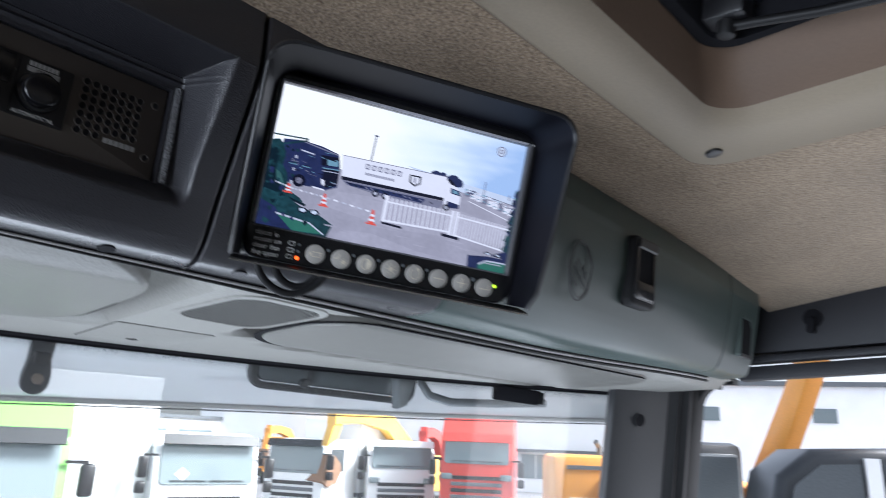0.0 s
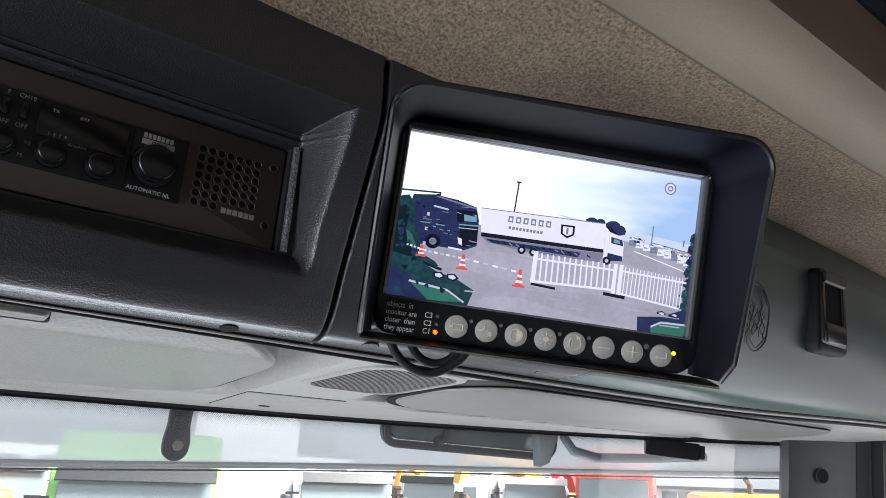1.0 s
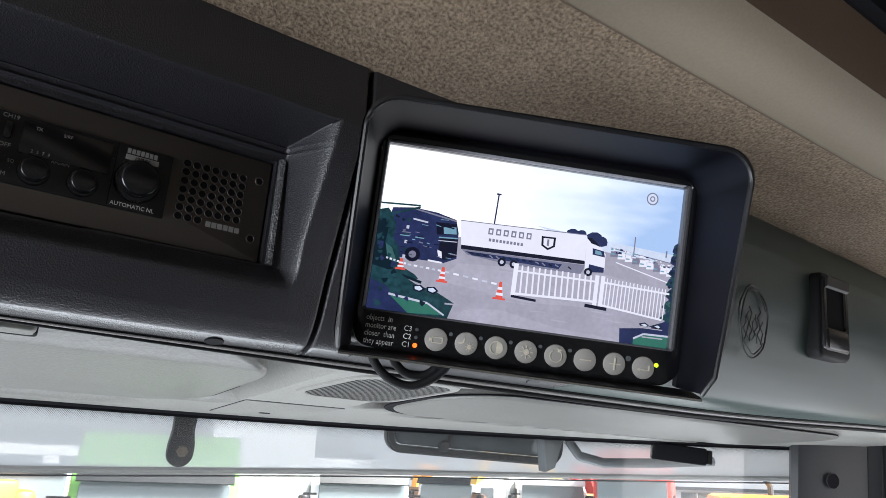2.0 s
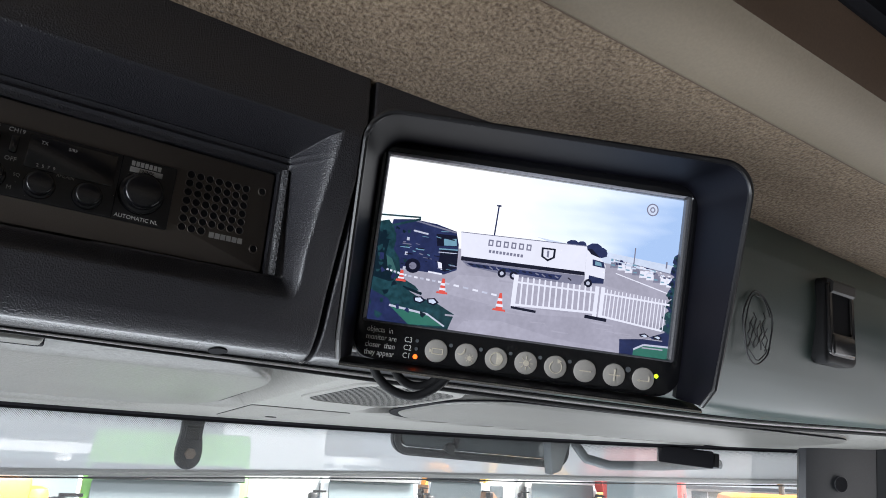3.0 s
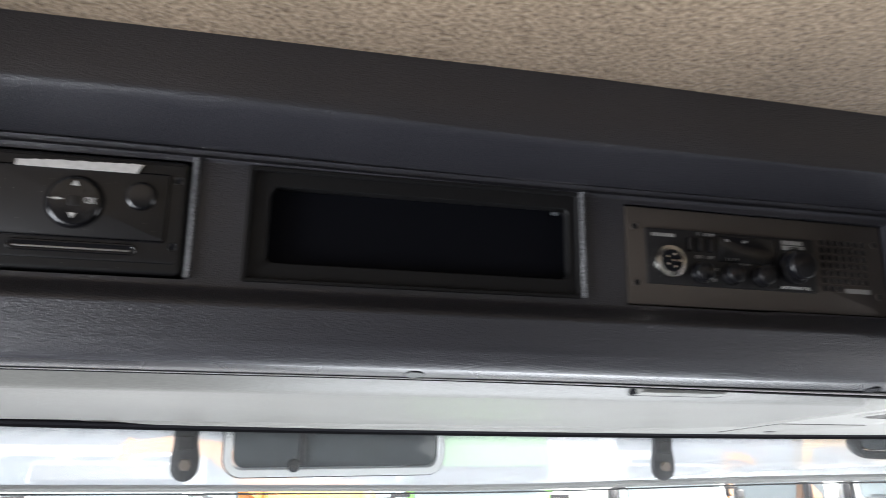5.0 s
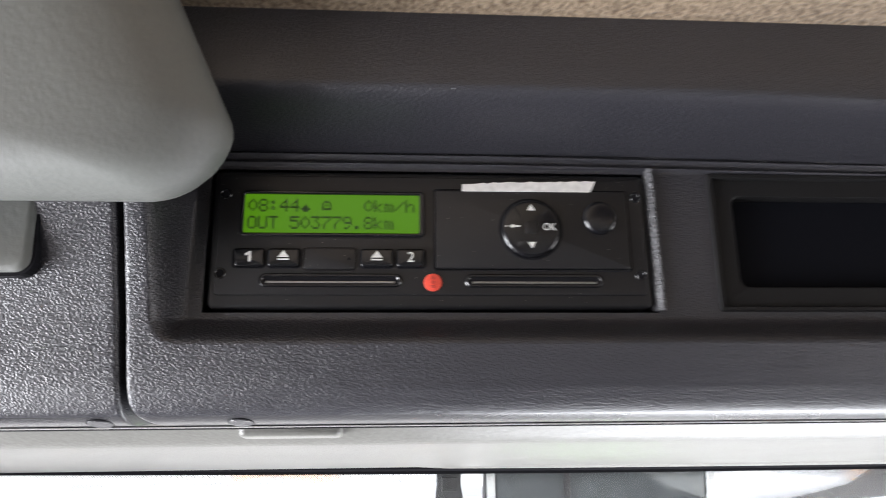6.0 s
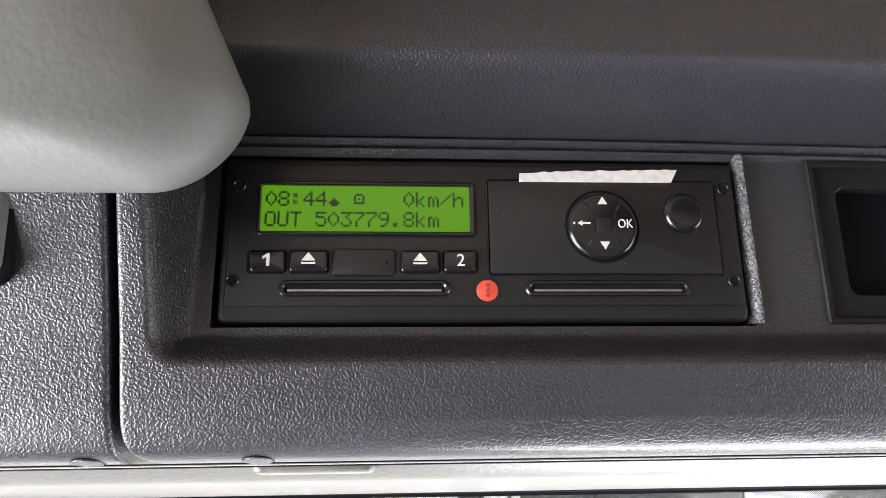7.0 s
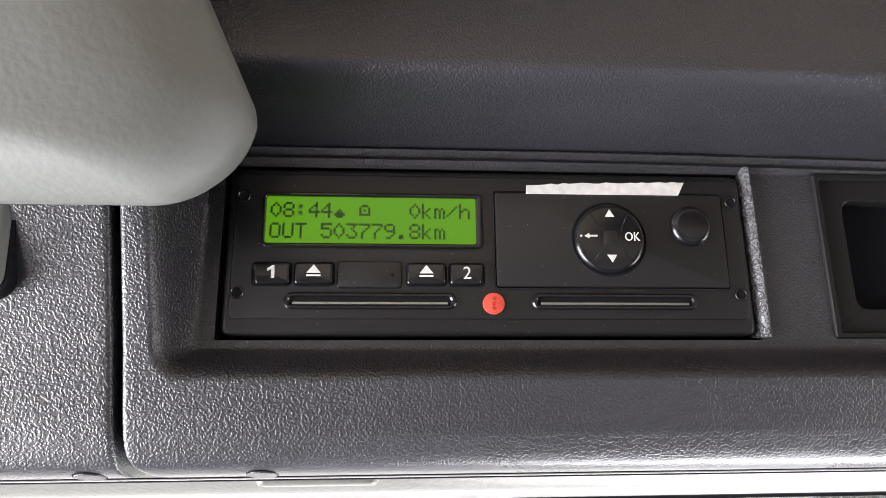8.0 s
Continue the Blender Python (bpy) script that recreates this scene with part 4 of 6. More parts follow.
GLYPHS = {
    "0": "00100 01010 10001 10001 10001 01010 00100", "8": "01110 10001 10001 01110 10001 10001 01110", ":": "00000 01100 01100 00000 01100 01100 00000",
    "4": "00010 00110 01010 10010 11111 00010 00010", "*": "00000 00000 00000 00100 01110 11111 01110", "o": "00000 01110 10001 10101 10001 11111 00000",
    "k": "10000 10000 10010 10100 11000 10100 10010", "m": "00000 00000 11010 10101 10101 10101 10101", "/": "00000 00001 00010 00100 01000 10000 00000",
    "h": "10000 10000 10110 11001 10001 10001 10001", "O": "01110 10001 10001 10001 10001 10001 01110", "U": "10001 10001 10001 10001 10001 10001 01110",
    "T": "11111 00100 00100 00100 00100 00100 00100", "5": "11111 10000 11110 00001 00001 10001 01110", "3": "11111 00010 00100 00010 00001 10001 01110",
    "7": "11111 00001 00010 00100 01000 01000 01000", "9": "01110 10001 10001 01111 00001 00010 01100", ".": "00000 00000 00000 00000 00000 01100 01100",
}
CELL, DOT, DOTZ = 0.00443, 0.00078, 0.00080
for row, (line, zt) in enumerate((("08:44* o   0km/h", 0.0172), ("OUT 503779.8km  ", 0.0096))):
    bm, faint = bmesh.new(), bmesh.new()
    for c, ch in enumerate(line):
        for r, bits in enumerate(GLYPHS.get(ch, "").split()):
            for k, bit in enumerate(bits):
                if bit == "1":
                    x, z = LX0 + 0.0014 + c * CELL + k * DOT, zt - r * DOTZ
                    box(faint if ch == ":" else bm, x, x + DOT * 0.94, -0.0011, -0.0008, z - DOTZ * 0.94, z)
    part("display_text", bm, M_INK, display)
    if row == 0:
        part("display_colon", faint, M_INK2, display)
    else:
        faint.free()

# key row: the outer keys have their outer lower corner cut
for x0, x1, kind in ((-0.0838, -0.0710, "1"), (-0.0695, -0.0564, "eject"), (-0.0311, -0.0176, "eject"), (-0.0161, -0.0042, "2")):
    z0, z1 = -0.0126, -0.0049
    outline = rounded(x0, x1, z0, z1, 0.0012, 4)
    cut = [(x + (0.0010 if kind == "1" else -0.0010) * max((z1 - z) / (z1 - z0), 0) if (x < (x0 + x1) / 2) == (kind == "1") and kind in "12" else x, z) for x, z in outline]
    key = part("key", prism(bmesh.new(), cut, -0.0029, 0.001, 0.0010, 4), M_BLACKG, tacho, smooth=True)
    xm = (x0 + x1) / 2
    if kind == "eject":
        bm = prism(bmesh.new(), [(xm - 0.0024, -0.0087), (xm + 0.0024, -0.0087), (xm, -0.0058)], -0.0031, -0.0028)
        box(bm, xm - 0.0024, xm + 0.0024, -0.0031, -0.0028, -0.0099, -0.0093)
        part("eject_mark", bm, M_WHITE, key)
    elif kind == "1":
        part("lettering", prism(bmesh.new(), [(xm + 0.0002, -0.0106), (xm + 0.0013, -0.0106), (xm + 0.0013, -0.0062), (xm + 0.0005, -0.0062), (xm - 0.0012, -0.0073), (xm - 0.0012, -0.0082), (xm + 0.0002, -0.0075)], -0.0032, -0.0028), M_WHITE, key)
    else:
        words(kind, 0.0062, key, M_WHITE, xm, -0.0030, -0.0105, align="CENTER")
    part("key_gap", ring(bmesh.new(), rounded(x0 - 0.0006, x1 + 0.0006, z0 - 0.0006, z1 + 0.0006, 0.0018, 4), rounded(x0 + 0.0004, x1 - 0.0004, z0 + 0.0004, z1 - 0.0004, 0.0010, 4), -0.0010, 0.001), M_VOID, tacho)
window = part("infrared_window", prism(bmesh.new(), rounded(-0.0549, -0.0330, -0.0135, -0.0043, 0.0015, 4), -0.0015, 0.001, 0.0005, 2), M_BLACK, tacho, smooth=True)
part("window_gap", ring(bmesh.new(), rounded(-0.0553, -0.0326, -0.0139, -0.0039, 0.0018, 4), rounded(-0.0549, -0.0330, -0.0135, -0.0043, 0.0015, 4), -0.0010, 0.001), M_BLACKG, tacho)
part("pin_hole", disc(bmesh.new(), -0.0360, -0.0090, 0.0006, -0.0018, 0.0, n=14), M_VOID, window)
# card slots: a rounded trough with a bright tongue in it
for x0, x1 in ((-0.0730, -0.0138), (0.0126, 0.0720)):
    tray = part("card_slot", ring(bmesh.new(), rounded(x0, x1, -0.0210, -0.0152, 0.0029, 8), rounded(x0 + 0.0020, x1 - 0.0020, -0.0194, -0.0168, 0.0012, 8), -0.0017, 0.001), M_BLACKG, tacho, smooth=True)
    part("slit", boxed(x0 + 0.0019, x1 - 0.0019, -0.0009, 0.001, -0.0195, -0.0167), M_VOID, tray)
    part("tongue", boxed(x0 + 0.0030, x1 - 0.0030, -0.0013, 0.001, -0.0193, -0.0183, 0.0004), M_STEEL, tray)
# seal sticker
seal_ = part("seal_sticker", disc(bmesh.new(), -0.0009, -0.0189, 0.0038, -0.0017, 0.0005, 0.0004, 36), M_RED, tacho, "round red seal sticker", smooth=True)
bm = bmesh.new()
for i in range(3):
    zc = -0.0171 - 0.0018 * i
    ring(bm, rounded(-0.0016, -0.0002, zc - 0.0006, zc + 0.0006, 0.0005, 3), rounded(-0.0012, -0.0006, zc - 0.0003, zc + 0.0003, 0.0002, 3), -0.0019, -0.0016)
part("seal_print", bm, M_REDDARK, seal_)
# printer drawer with its keys
drawer = part("printer_drawer", prism(bmesh.new(), rounded(0.0004, 0.0842, -0.0130, 0.0217, 0.0010, 4), -0.0020, 0.002, 0.0005, 2), M_BLACK, tacho, smooth=True)
part("drawer_gap", ring(bmesh.new(), rounded(-0.0006, 0.0850, -0.0139, 0.0226, 0.0014, 4), rounded(0.0004, 0.0842, -0.0130, 0.0217, 0.0010, 4), -0.0011, 0.001), M_VOID, tacho)
# bright moulded edge of the drawer's frame
bm = bmesh.new()
tube(bm, [(-0.0002, -0.0012, 0.0210), (-0.0002, -0.0012, -0.0125), (0.0008, -0.0012, -0.0135), (0.0837, -0.0012, -0.0135), (0.0847, -0.0012, -0.0125), (0.0847, -0.0012, 0.0210)], 0.00028, 6)
part("drawer_edge", bm, M_BLACKG, tacho, "glossy edge round the drawer", smooth=True)
MX, MZ = 0.0412, 0.0044
wheel = part("menu_key", disc(bmesh.new(), MX, MZ, 0.0129, -0.0044, 0.0, 0.0022, 56, seg=5), M_BLACKG, drawer, smooth=True)
part("menu_key_gap", ring(bmesh.new(), rounded(MX - 0.0138, MX + 0.0138, MZ - 0.0138, MZ + 0.0138, 0.01379, 12), rounded(MX - 0.0130, MX + 0.0130, MZ - 0.0130, MZ + 0.0130, 0.01299, 12), -0.0023, -0.0015), M_VOID, drawer)
knob = part("drawer_knob", disc(bmesh.new(), 0.0717, 0.0096, 0.0076, -0.0044, 0.0, 0.0024, 40, seg=5), M_BLACKG, drawer, smooth=True)
torn = random.Random(7)
edge = [(0.0708 - 0.0588 * i / 26, 0.0264 - 0.0019 * (i / 26) ** 1.4 + torn.uniform(-0.00035, 0.0003)) for i in range(27)]
tape = part("tape_strip", prism(bmesh.new(), [(0.0118, 0.0212), (0.0682, 0.0214)] + edge, -0.0026, -0.0019), M_PAPER, tacho, "strip of torn white tape")


def flat_print(parent, pts, y, material=M_WHITE, name="print", deep=0.0002):
    return part(name, prism(bmesh.new(), pts, y - deep, y + deep), material, parent)


YK = -0.0045
for sgn, zc in ((1, 0.0134), (-1, -0.0032)):
    flat_print(tacho, [(MX - 0.0017, zc - sgn * 0.0013), (MX + 0.0017, zc - sgn * 0.0013), (MX, zc + sgn * 0.0015)], YK, name="arrow_mark")
bm = prism(bmesh.new(), [(0.0317, 0.0050), (0.0334, 0.0060), (0.0334, 0.0053), (0.0363, 0.0053), (0.0363, 0.0047), (0.0334, 0.0047), (0.0334, 0.0040)], YK - 0.0002, YK + 0.0002)
disc(bm, 0.0305, 0.0050, 0.0004, YK - 0.0002, YK + 0.0002, n=10)
part("back_arrow", bm, M_WHITE, tacho)
words("OK", 0.0046, tacho, M_WHITE, 0.0490, YK, 0.0033, align="CENTER", squeeze=0.82)
part("centre_key", prism(bmesh.new(), rounded(MX - 0.0027, MX + 0.0027, MZ - 0.0028, MZ + 0.0028, 0.0012), -0.0047, -0.002, 0.0006), M_BLACK, tacho, smooth=True)
bm = bmesh.new()
for sgn in (1, -1):
    tube(bm, [(MX + sgn * (0.0132 - 0.0094 * math.cos(a)), -0.0043, MZ + 0.0118 * math.sin(a)) for a in (k * 0.17 for k in range(-5, 6))], 0.00026, 6)
part("key_crease", bm, M_BLACKG, tacho, smooth=True)

# ---- empty unit bay ----
bay = thing("blank_unit_bay", TILT @ pose(0, 0, 0, -3.15), "black blanked unit bay with an inset frame in the console", "blank bay")
cx0, cx1, cz0, cz1 = 0.1240, 0.3075, -0.0296, 0.0308
part("frame", ring(bmesh.new(), rounded(cx0, cx1, cz0, cz1, 0.0010, 4), rounded(cx0 + 0.0105, cx1 - 0.0055, cz0 + 0.0100, cz1 - 0.0090, 0.0040, 4), 0.003, 0.012), M_BAYFRAME, bay, smooth=True)
part("edge_rim", ring(bmesh.new(), rounded(cx0 - 0.0012, cx1 + 0.0012, cz0 - 0.0012, cz1 + 0.0012, 0.0012, 4), rounded(cx0 + 0.0012, cx1 - 0.0012, cz0 + 0.0012, cz1 - 0.0012, 0.0010, 4), 0.0004, 0.004), M_BAYFRAME, bay, smooth=True)
part("blank_plate", boxed(cx0 + 0.007, cx1 - 0.003, 0.0098, 0.0130, cz0 + 0.006, cz1 - 0.005), M_BLANK, bay, "matt navy black blanking plate")
part("catch", boxed(cx1 - 0.0145, cx1 - 0.0105, 0.004, 0.007, cz1 - 0.0125, cz1 - 0.0108, 0.0005), M_GREYBODY, bay, "small grey spring catch")

# ---- radio transceiver ----
RW, RZ0, RZ1 = 0.0924, -0.0320, 0.0262
radio = thing("radio_transceiver", TILT @ pose(0.4292, 0.0035, 0, -3.15, 0, 1.6), "dark brown grey radio transceiver with knobs and a perforated speaker", "radio")


def rx(f):
    return -RW + 2 * RW * f


def rz(f):
    return RZ1 - (RZ1 - RZ0) * f


plate = part("faceplate", prism(bmesh.new(), rounded(-RW, RW - 0.0060, RZ0, RZ1, 0.0015, 4), 0.0, 0.035, 0.0008), M_PLATE, radio, smooth=True)
part("control_panel", prism(bmesh.new(), rounded(rx(0.066), rx(0.682), rz(0.79), rz(0.215), 0.0008, 3), -0.0014, 0.001, 0.0005), M_BLACK, radio, smooth=True)
for fx in (0.031, 0.935):
    for z in (0.0140, -0.0195):
        part("screw_hole", disc(bmesh.new(), rx(fx), z, 0.0018, -0.0003, 0.001, n=18), M_VOID, plate)
        part("hole_rim", ring(bmesh.new(), rounded(rx(fx) - 0.0026, rx(fx) + 0.0026, z - 0.0026, z + 0.0026, 0.00259), rounded(rx(fx) - 0.0017, rx(fx) + 0.0017, z - 0.0017, z + 0.0017, 0.00169), -0.0005, 0.0005), M_PLATE, plate)
# speaker holes: seven rows, the last one cut short by the maker's badge
for r in range(7):
    for c in range(7 if r < 6 else 3):
        x, z = rx(0.722 + 0.0272 * c), rz(0.225 + 0.083 * r)
        part("speaker_hole", disc(bmesh.new(), x, z, 0.0020, -0.0002, 0.001, n=14), M_VOID, plate)
        part("hole_edge", ring(bmesh.new(), rounded(x - 0.0024, x + 0.0024, z - 0.0024, z + 0.0024, 0.00239, 4), rounded(x - 0.0019, x + 0.0019, z - 0.0019, z + 0.0019, 0.00189, 4), -0.0004, 0.0004), M_PLATE, plate)
bm = bmesh.new()
for i in range(6):
    box(bm, rx(0.800) + 0.0031 * i, rx(0.800) + 0.0031 * i + 0.0025, -0.0004, 0.0, rz(0.765), rz(0.715))
part("badge", bm, M_PRINT, plate, "pale badge")
# microphone socket
socket = part("microphone_socket", disc(bmesh.new(), rx(0.140), rz(0.56), 0.0096, -0.0052, 0.0, 0.0008, 36), M_CHROME, radio, "round chrome microphone socket", smooth=True)
part("socket_face", disc(bmesh.new(), rx(0.140), rz(0.56), 0.0066, -0.0056, -0.004, n=30), M_VOID, socket)
for i in range(6):
    a = 2 * math.pi * i / 5
    k = 0.0 if i == 5 else 0.0038
    part("pin", disc(bmesh.new(), rx(0.140) + k * math.cos(a), rz(0.56) + k * math.sin(a), 0.0008, -0.0066, -0.005, n=10), M_CHROME, socket)


def knob_at(f, v, r, deep):
    k = part("knob", disc(bmesh.new(), rx(f), rz(v), r, -deep, -0.001, r * 0.18, 36, seg=3), M_BLACKG, radio, smooth=True)
    part("knob_skirt", disc(bmesh.new(), rx(f), rz(v), r * 1.22, -deep * 0.45, -0.001, r * 0.22, 36), M_BLACKG, k, smooth=True)


for f in (0.253, 0.362, 0.473):
    knob_at(f, 0.65, 0.0056, 0.008)
knob_at(0.600, 0.525, 0.0090, 0.011)
part("indicator_window", prism(bmesh.new(), rounded(rx(0.318), rx(0.527), rz(0.525), rz(0.245), 0.0008, 3), -0.0020, -0.001, 0.0003), M_BLACKG, radio, "unlit black indicator window", smooth=True)
for f in (0.214, 0.249, 0.289):
    sw = part("rocker_switch", prism(bmesh.new(), rounded(rx(f) - 0.0017, rx(f) + 0.0017, rz(0.44), rz(0.29), 0.0012, 4), -0.0034, -0.001, 0.0008), M_BLACKG, radio, smooth=True)
YP = -0.0016
for f, v, tx, sz in ((0.249, 0.265, "F", 0.0028), (0.289, 0.265, "CH19", 0.0028), (0.249, 0.505, "OFF", 0.0028), (0.289, 0.505, "OFF", 0.0028), (0.31, 0.62, "SQ", 0.0022), (0.30, 0.735, "M", 0.0028), (0.415, 0.545, "RFGAIN", 0.0022)):
    words(tx, sz, radio, M_PRINT, rx(f), YP, rz(v), align="CENTER")
for f, v, tx, sz in ((0.345, 0.31, "TX", 0.0022), (0.408, 0.31, "S/RF", 0.0022), (0.345, 0.505, "2  5  7  9", 0.0022)):
    words(tx, sz, radio, M_PRINT, rx(f), -0.0022, rz(v))
words("AUTOMATIC NL", 0.0028, radio, M_WHITE, rx(0.600), YP, rz(0.765), align="CENTER")
bm = bmesh.new()
for i in range(7):
    box(bm, rx(0.562) + 0.0021 * i, rx(0.562) + 0.0021 * i + 0.0016, YP - 0.0001, YP + 0.0002, rz(0.288), rz(0.245))
part("model_mark", bm, M_PRINT, radio, "pale unreadable model mark")
label_ = part("voltage_label", boxed(rx(0.560), rx(0.645), YP - 0.0002, YP + 0.0002, rz(0.345), rz(0.300)), M_PRINT, radio, "small pale grey label")
words("12/24V", 0.0026, label_, M_VOID, rx(0.602), YP - 0.0003, rz(0.34), align="CENTER")
bm = bmesh.new()
for i in range(8):
    box(bm, rx(0.085) + 0.0019 * i, rx(0.085) + 0.0019 * i + 0.0014, YP - 0.0001, YP + 0.0002, rz(0.30), rz(0.265))
part("maker_mark", bm, M_PRINT, radio, "pale maker's mark")
part("divider", boxed(rx(0.538) - 0.0002, rx(0.538) + 0.0002, YP, YP + 0.0006, rz(0.78), rz(0.225)), M_VOID, radio)

# ---- reversing camera monitor ----
SW, SH = 0.1466, 0.0786
monitor = thing("camera_monitor", TILT @ pose(0.6066, -0.1160, -0.0165, 7.48, 0.72, -28.86), "black reversing camera monitor with sun hood, switched on, before the console", "monitor")
HL, HW, HT, HB = 0.0778, 0.0790, 0.0462, -0.0580
part("housing", prism(bmesh.new(), rounded(-HL, HW, HB, HT, 0.008), 0.0032, 0.010, 0.002), M_HOOD, monitor, smooth=True)
part("back_box", boxed(-HW + 0.012, HW - 0.012, 0.007, 0.030, HB + 0.024, HT - 0.006, 0.006), M_HOOD, monitor, smooth=True)
part("bezel", ring(bmesh.new(), rounded(-HL - 0.0008, HW + 0.0008, HB + 0.0006, HT + 0.0008, 0.0125), rounded(-SW / 2 - 0.0016, SW / 2 + 0.0024, -SH / 2 - 0.0008, SH / 2 + 0.0016, 0.0012), -0.0012, 0.003), M_BLACKG, monitor, smooth=True)
part("inner_frame", ring(bmesh.new(), rounded(-SW / 2 - 0.0022, SW / 2 + 0.0030, -SH / 2 - 0.0012, SH / 2 + 0.0022, 0.0016), rounded(-SW / 2, SW / 2, -SH / 2, SH / 2, 0.0006), -0.0008, 0.0031), M_RECESS, monitor, "grey recess wall round the screen")
# bevel of the bezel on two sides, the light they catch painted as a pale colour
bm = bmesh.new()
prism(bm, [(-SW / 2 - 0.0018, -SH / 2), (-SW / 2 - 0.0002, -SH / 2 + 0.001), (-SW / 2 - 0.0002, SH / 2 + 0.0002), (SW / 2 - 0.002, SH / 2 + 0.0002), (SW / 2, SH / 2 + 0.0016), (-SW / 2 - 0.0012, SH / 2 + 0.0018)], -0.0016, -0.0002, 0.0003)
part("bevel_highlight", bm, M_BEVEL, monitor, "thin bevel beside the screen, its highlight painted pale", smooth=True)
# sun hood: a folded sheet round three sides, its side wings cut back towards the lower edge
bm = bmesh.new()
R = 0.012


def wrap(grow):
    pts = [(-HL - grow, HB + 0.001), (-HL - grow, HB + 0.010), (-HL - grow, HB + 0.025), (-HL - grow, HB + 0.06)]
    for c, a0 in (((-HL + R, HT - R), 180), ((HW - R, HT - R), 90)):
        pts += [(c[0] + (R + grow) * math.cos(radians(a0 - 90 * i / 8)), c[1] + (R + grow) * math.sin(radians(a0 - 90 * i / 8))) for i in range(9)]
    return pts + [(HW + grow, HB + 0.06), (HW + grow, HB + 0.025), (HW + grow, HB + 0.010), (HW + grow, HB + 0.001)]


def reach(z):
    return -0.0270 - 0.0160 * (z - HB) / (HT - HB) + 0.010 * (1 - ease(z, HB, HB + 0.012))


inner, outer_ = wrap(0.0), wrap(0.0024)
loops = []
for pts, back in ((inner, True), (outer_, False)):
    a = [(x, 0.0 if back else 0.010, z) for x, z in pts]
    b = [(x + 0.0036 * x / HW, reach(z), z + 0.0022 * ease(z, 0.0, 0.04)) for x, z in pts]
    loops.append((a, b))
grid(bm, [loops[0][0], loops[0][1], loops[1][1], loops[1][0], loops[0][0]])
part("sun_hood", bm, M_HOOD, monitor, smooth=True)
rim_line = [((a[0] + b[0]) / 2, a[1] - 0.0003, (a[2] + b[2]) / 2) for a, b in zip(loops[0][1], loops[1][1])]
part("hood_rim", tube(bmesh.new(), rim_line, 0.0013, 8), M_BLACK, monitor, "rounded glossy front rim of the hood", smooth=True)
# worn outer cheek of the near wing, its paler colour standing in for door light, and the deeper side of the housing
# behind it
def cheek_x(y, z):
    return -HL - 0.0030 - 0.0037 * max(-y, 0) / -reach(z)


cheek = [[(cheek_x(y, z), y, z) for y in (reach(z) + 0.0004, 0.6 * reach(z), 0.3 * reach(z), 0.0, 0.0102)] + [(-HL + 0.001, 0.0104, z)] for z in (HB + 0.004 + (HT - HB - 0.013) * j / 10 for j in range(11))]
for rise, shift in ((0.0042, 0.0010), (0.0074, 0.0034), (0.0092, 0.0066), (0.0100, 0.0100)):
    cheek.append([(x + shift, y, z + rise) for x, y, z in cheek[10]])
part("hood_cheek", grid(bmesh.new(), cheek), M_CHEEK, monitor, "worn outer cheek of the hood, door light painted brown grey", smooth=True)
part("side_housing", boxed(-HL - 0.0052, -HL + 0.006, 0.0106, 0.0440, HB + 0.001, HT + 0.008, 0.0050, 3), M_REARBOX, monitor, "scuffed dark side of the housing", smooth=True)
# the flange slopes down towards its front edge
part("base_flange", prism(bmesh.new(), [(-0.011, HB - 0.0030), (-0.011, HB - 0.0014), (0.003, HB + 0.0004), (0.003, HB - 0.0010)], -HL - 0.0045, HW + 0.008, axis="x"), M_BLACK, monitor, smooth=True)
# added chrome strip stands in for the highlight along the flange's front edge
part("flange_highlight", boxed(-HL - 0.0045, HW + 0.008, -0.0118, -0.0109, HB - 0.0030, HB - 0.0020), M_CHROME, monitor, "thin chrome strip drawn for the edge's highlight")
part("mount_arm", boxed(-0.018, 0.018, 0.028, 0.110, 0.000, 0.022, 0.004), M_BLACK, monitor, smooth=True)


def hue(name, rgb, k=1.0, mottle=1.0):
    """A lit area of the picture, mottled at two scales."""
    m = glow(name, tuple(c ** 2.2 for c in rgb), k)
    n, l = m.node_tree.nodes, m.node_tree.links
    b, co = n["Principled BSDF"], n.new("ShaderNodeTexCoord")
    total = None
    for size, amount in ((0.012, 0.14 * mottle), (0.0022, 0.12 * mottle)):
        t, r = n.new("ShaderNodeTexNoise"), n.new("ShaderNodeMapRange")
        t.inputs["Scale"].default_value, t.inputs["Detail"].default_value = 1 / size, 3
        l.new(co.outputs["Object"], t.inputs["Vector"])
        r.inputs["From Min"].default_value, r.inputs["From Max"].default_value = 0.3, 0.7
        r.inputs["To Min"].default_value, r.inputs["To Max"].default_value = 1 - amount / 2, 1 + amount / 2
        l.new(t.outputs["Fac"], r.inputs["Value"])
        if total is None:
            total = r.outputs[0]
        else:
            x = n.new("ShaderNodeMath")
            x.operation = "MULTIPLY"
            l.new(total, x.inputs[0])
            l.new(r.outputs[0], x.inputs[1])
            total = x.outputs[0]
    s = n.new("ShaderNodeMath")
    s.operation, s.inputs[1].default_value = "MULTIPLY", k * 2 ** -EXPO
    l.new(total, s.inputs[0])
    l.new(s.outputs[0], b.inputs["Emission Strength"])
    return m


# the picture: flat coloured areas on the lit panel
m_sky, n_, l_, b_ = shader("picture sky")
b_.inputs["Base Color"].default_value = (0.01, 0.01, 0.01, 1)
b_.inputs["Roughness"].default_value = 0.25
co_, se_, no_ = n_.new("ShaderNodeTexCoord"), n_.new("ShaderNodeSeparateXYZ"), n_.new("ShaderNodeTexNoise")
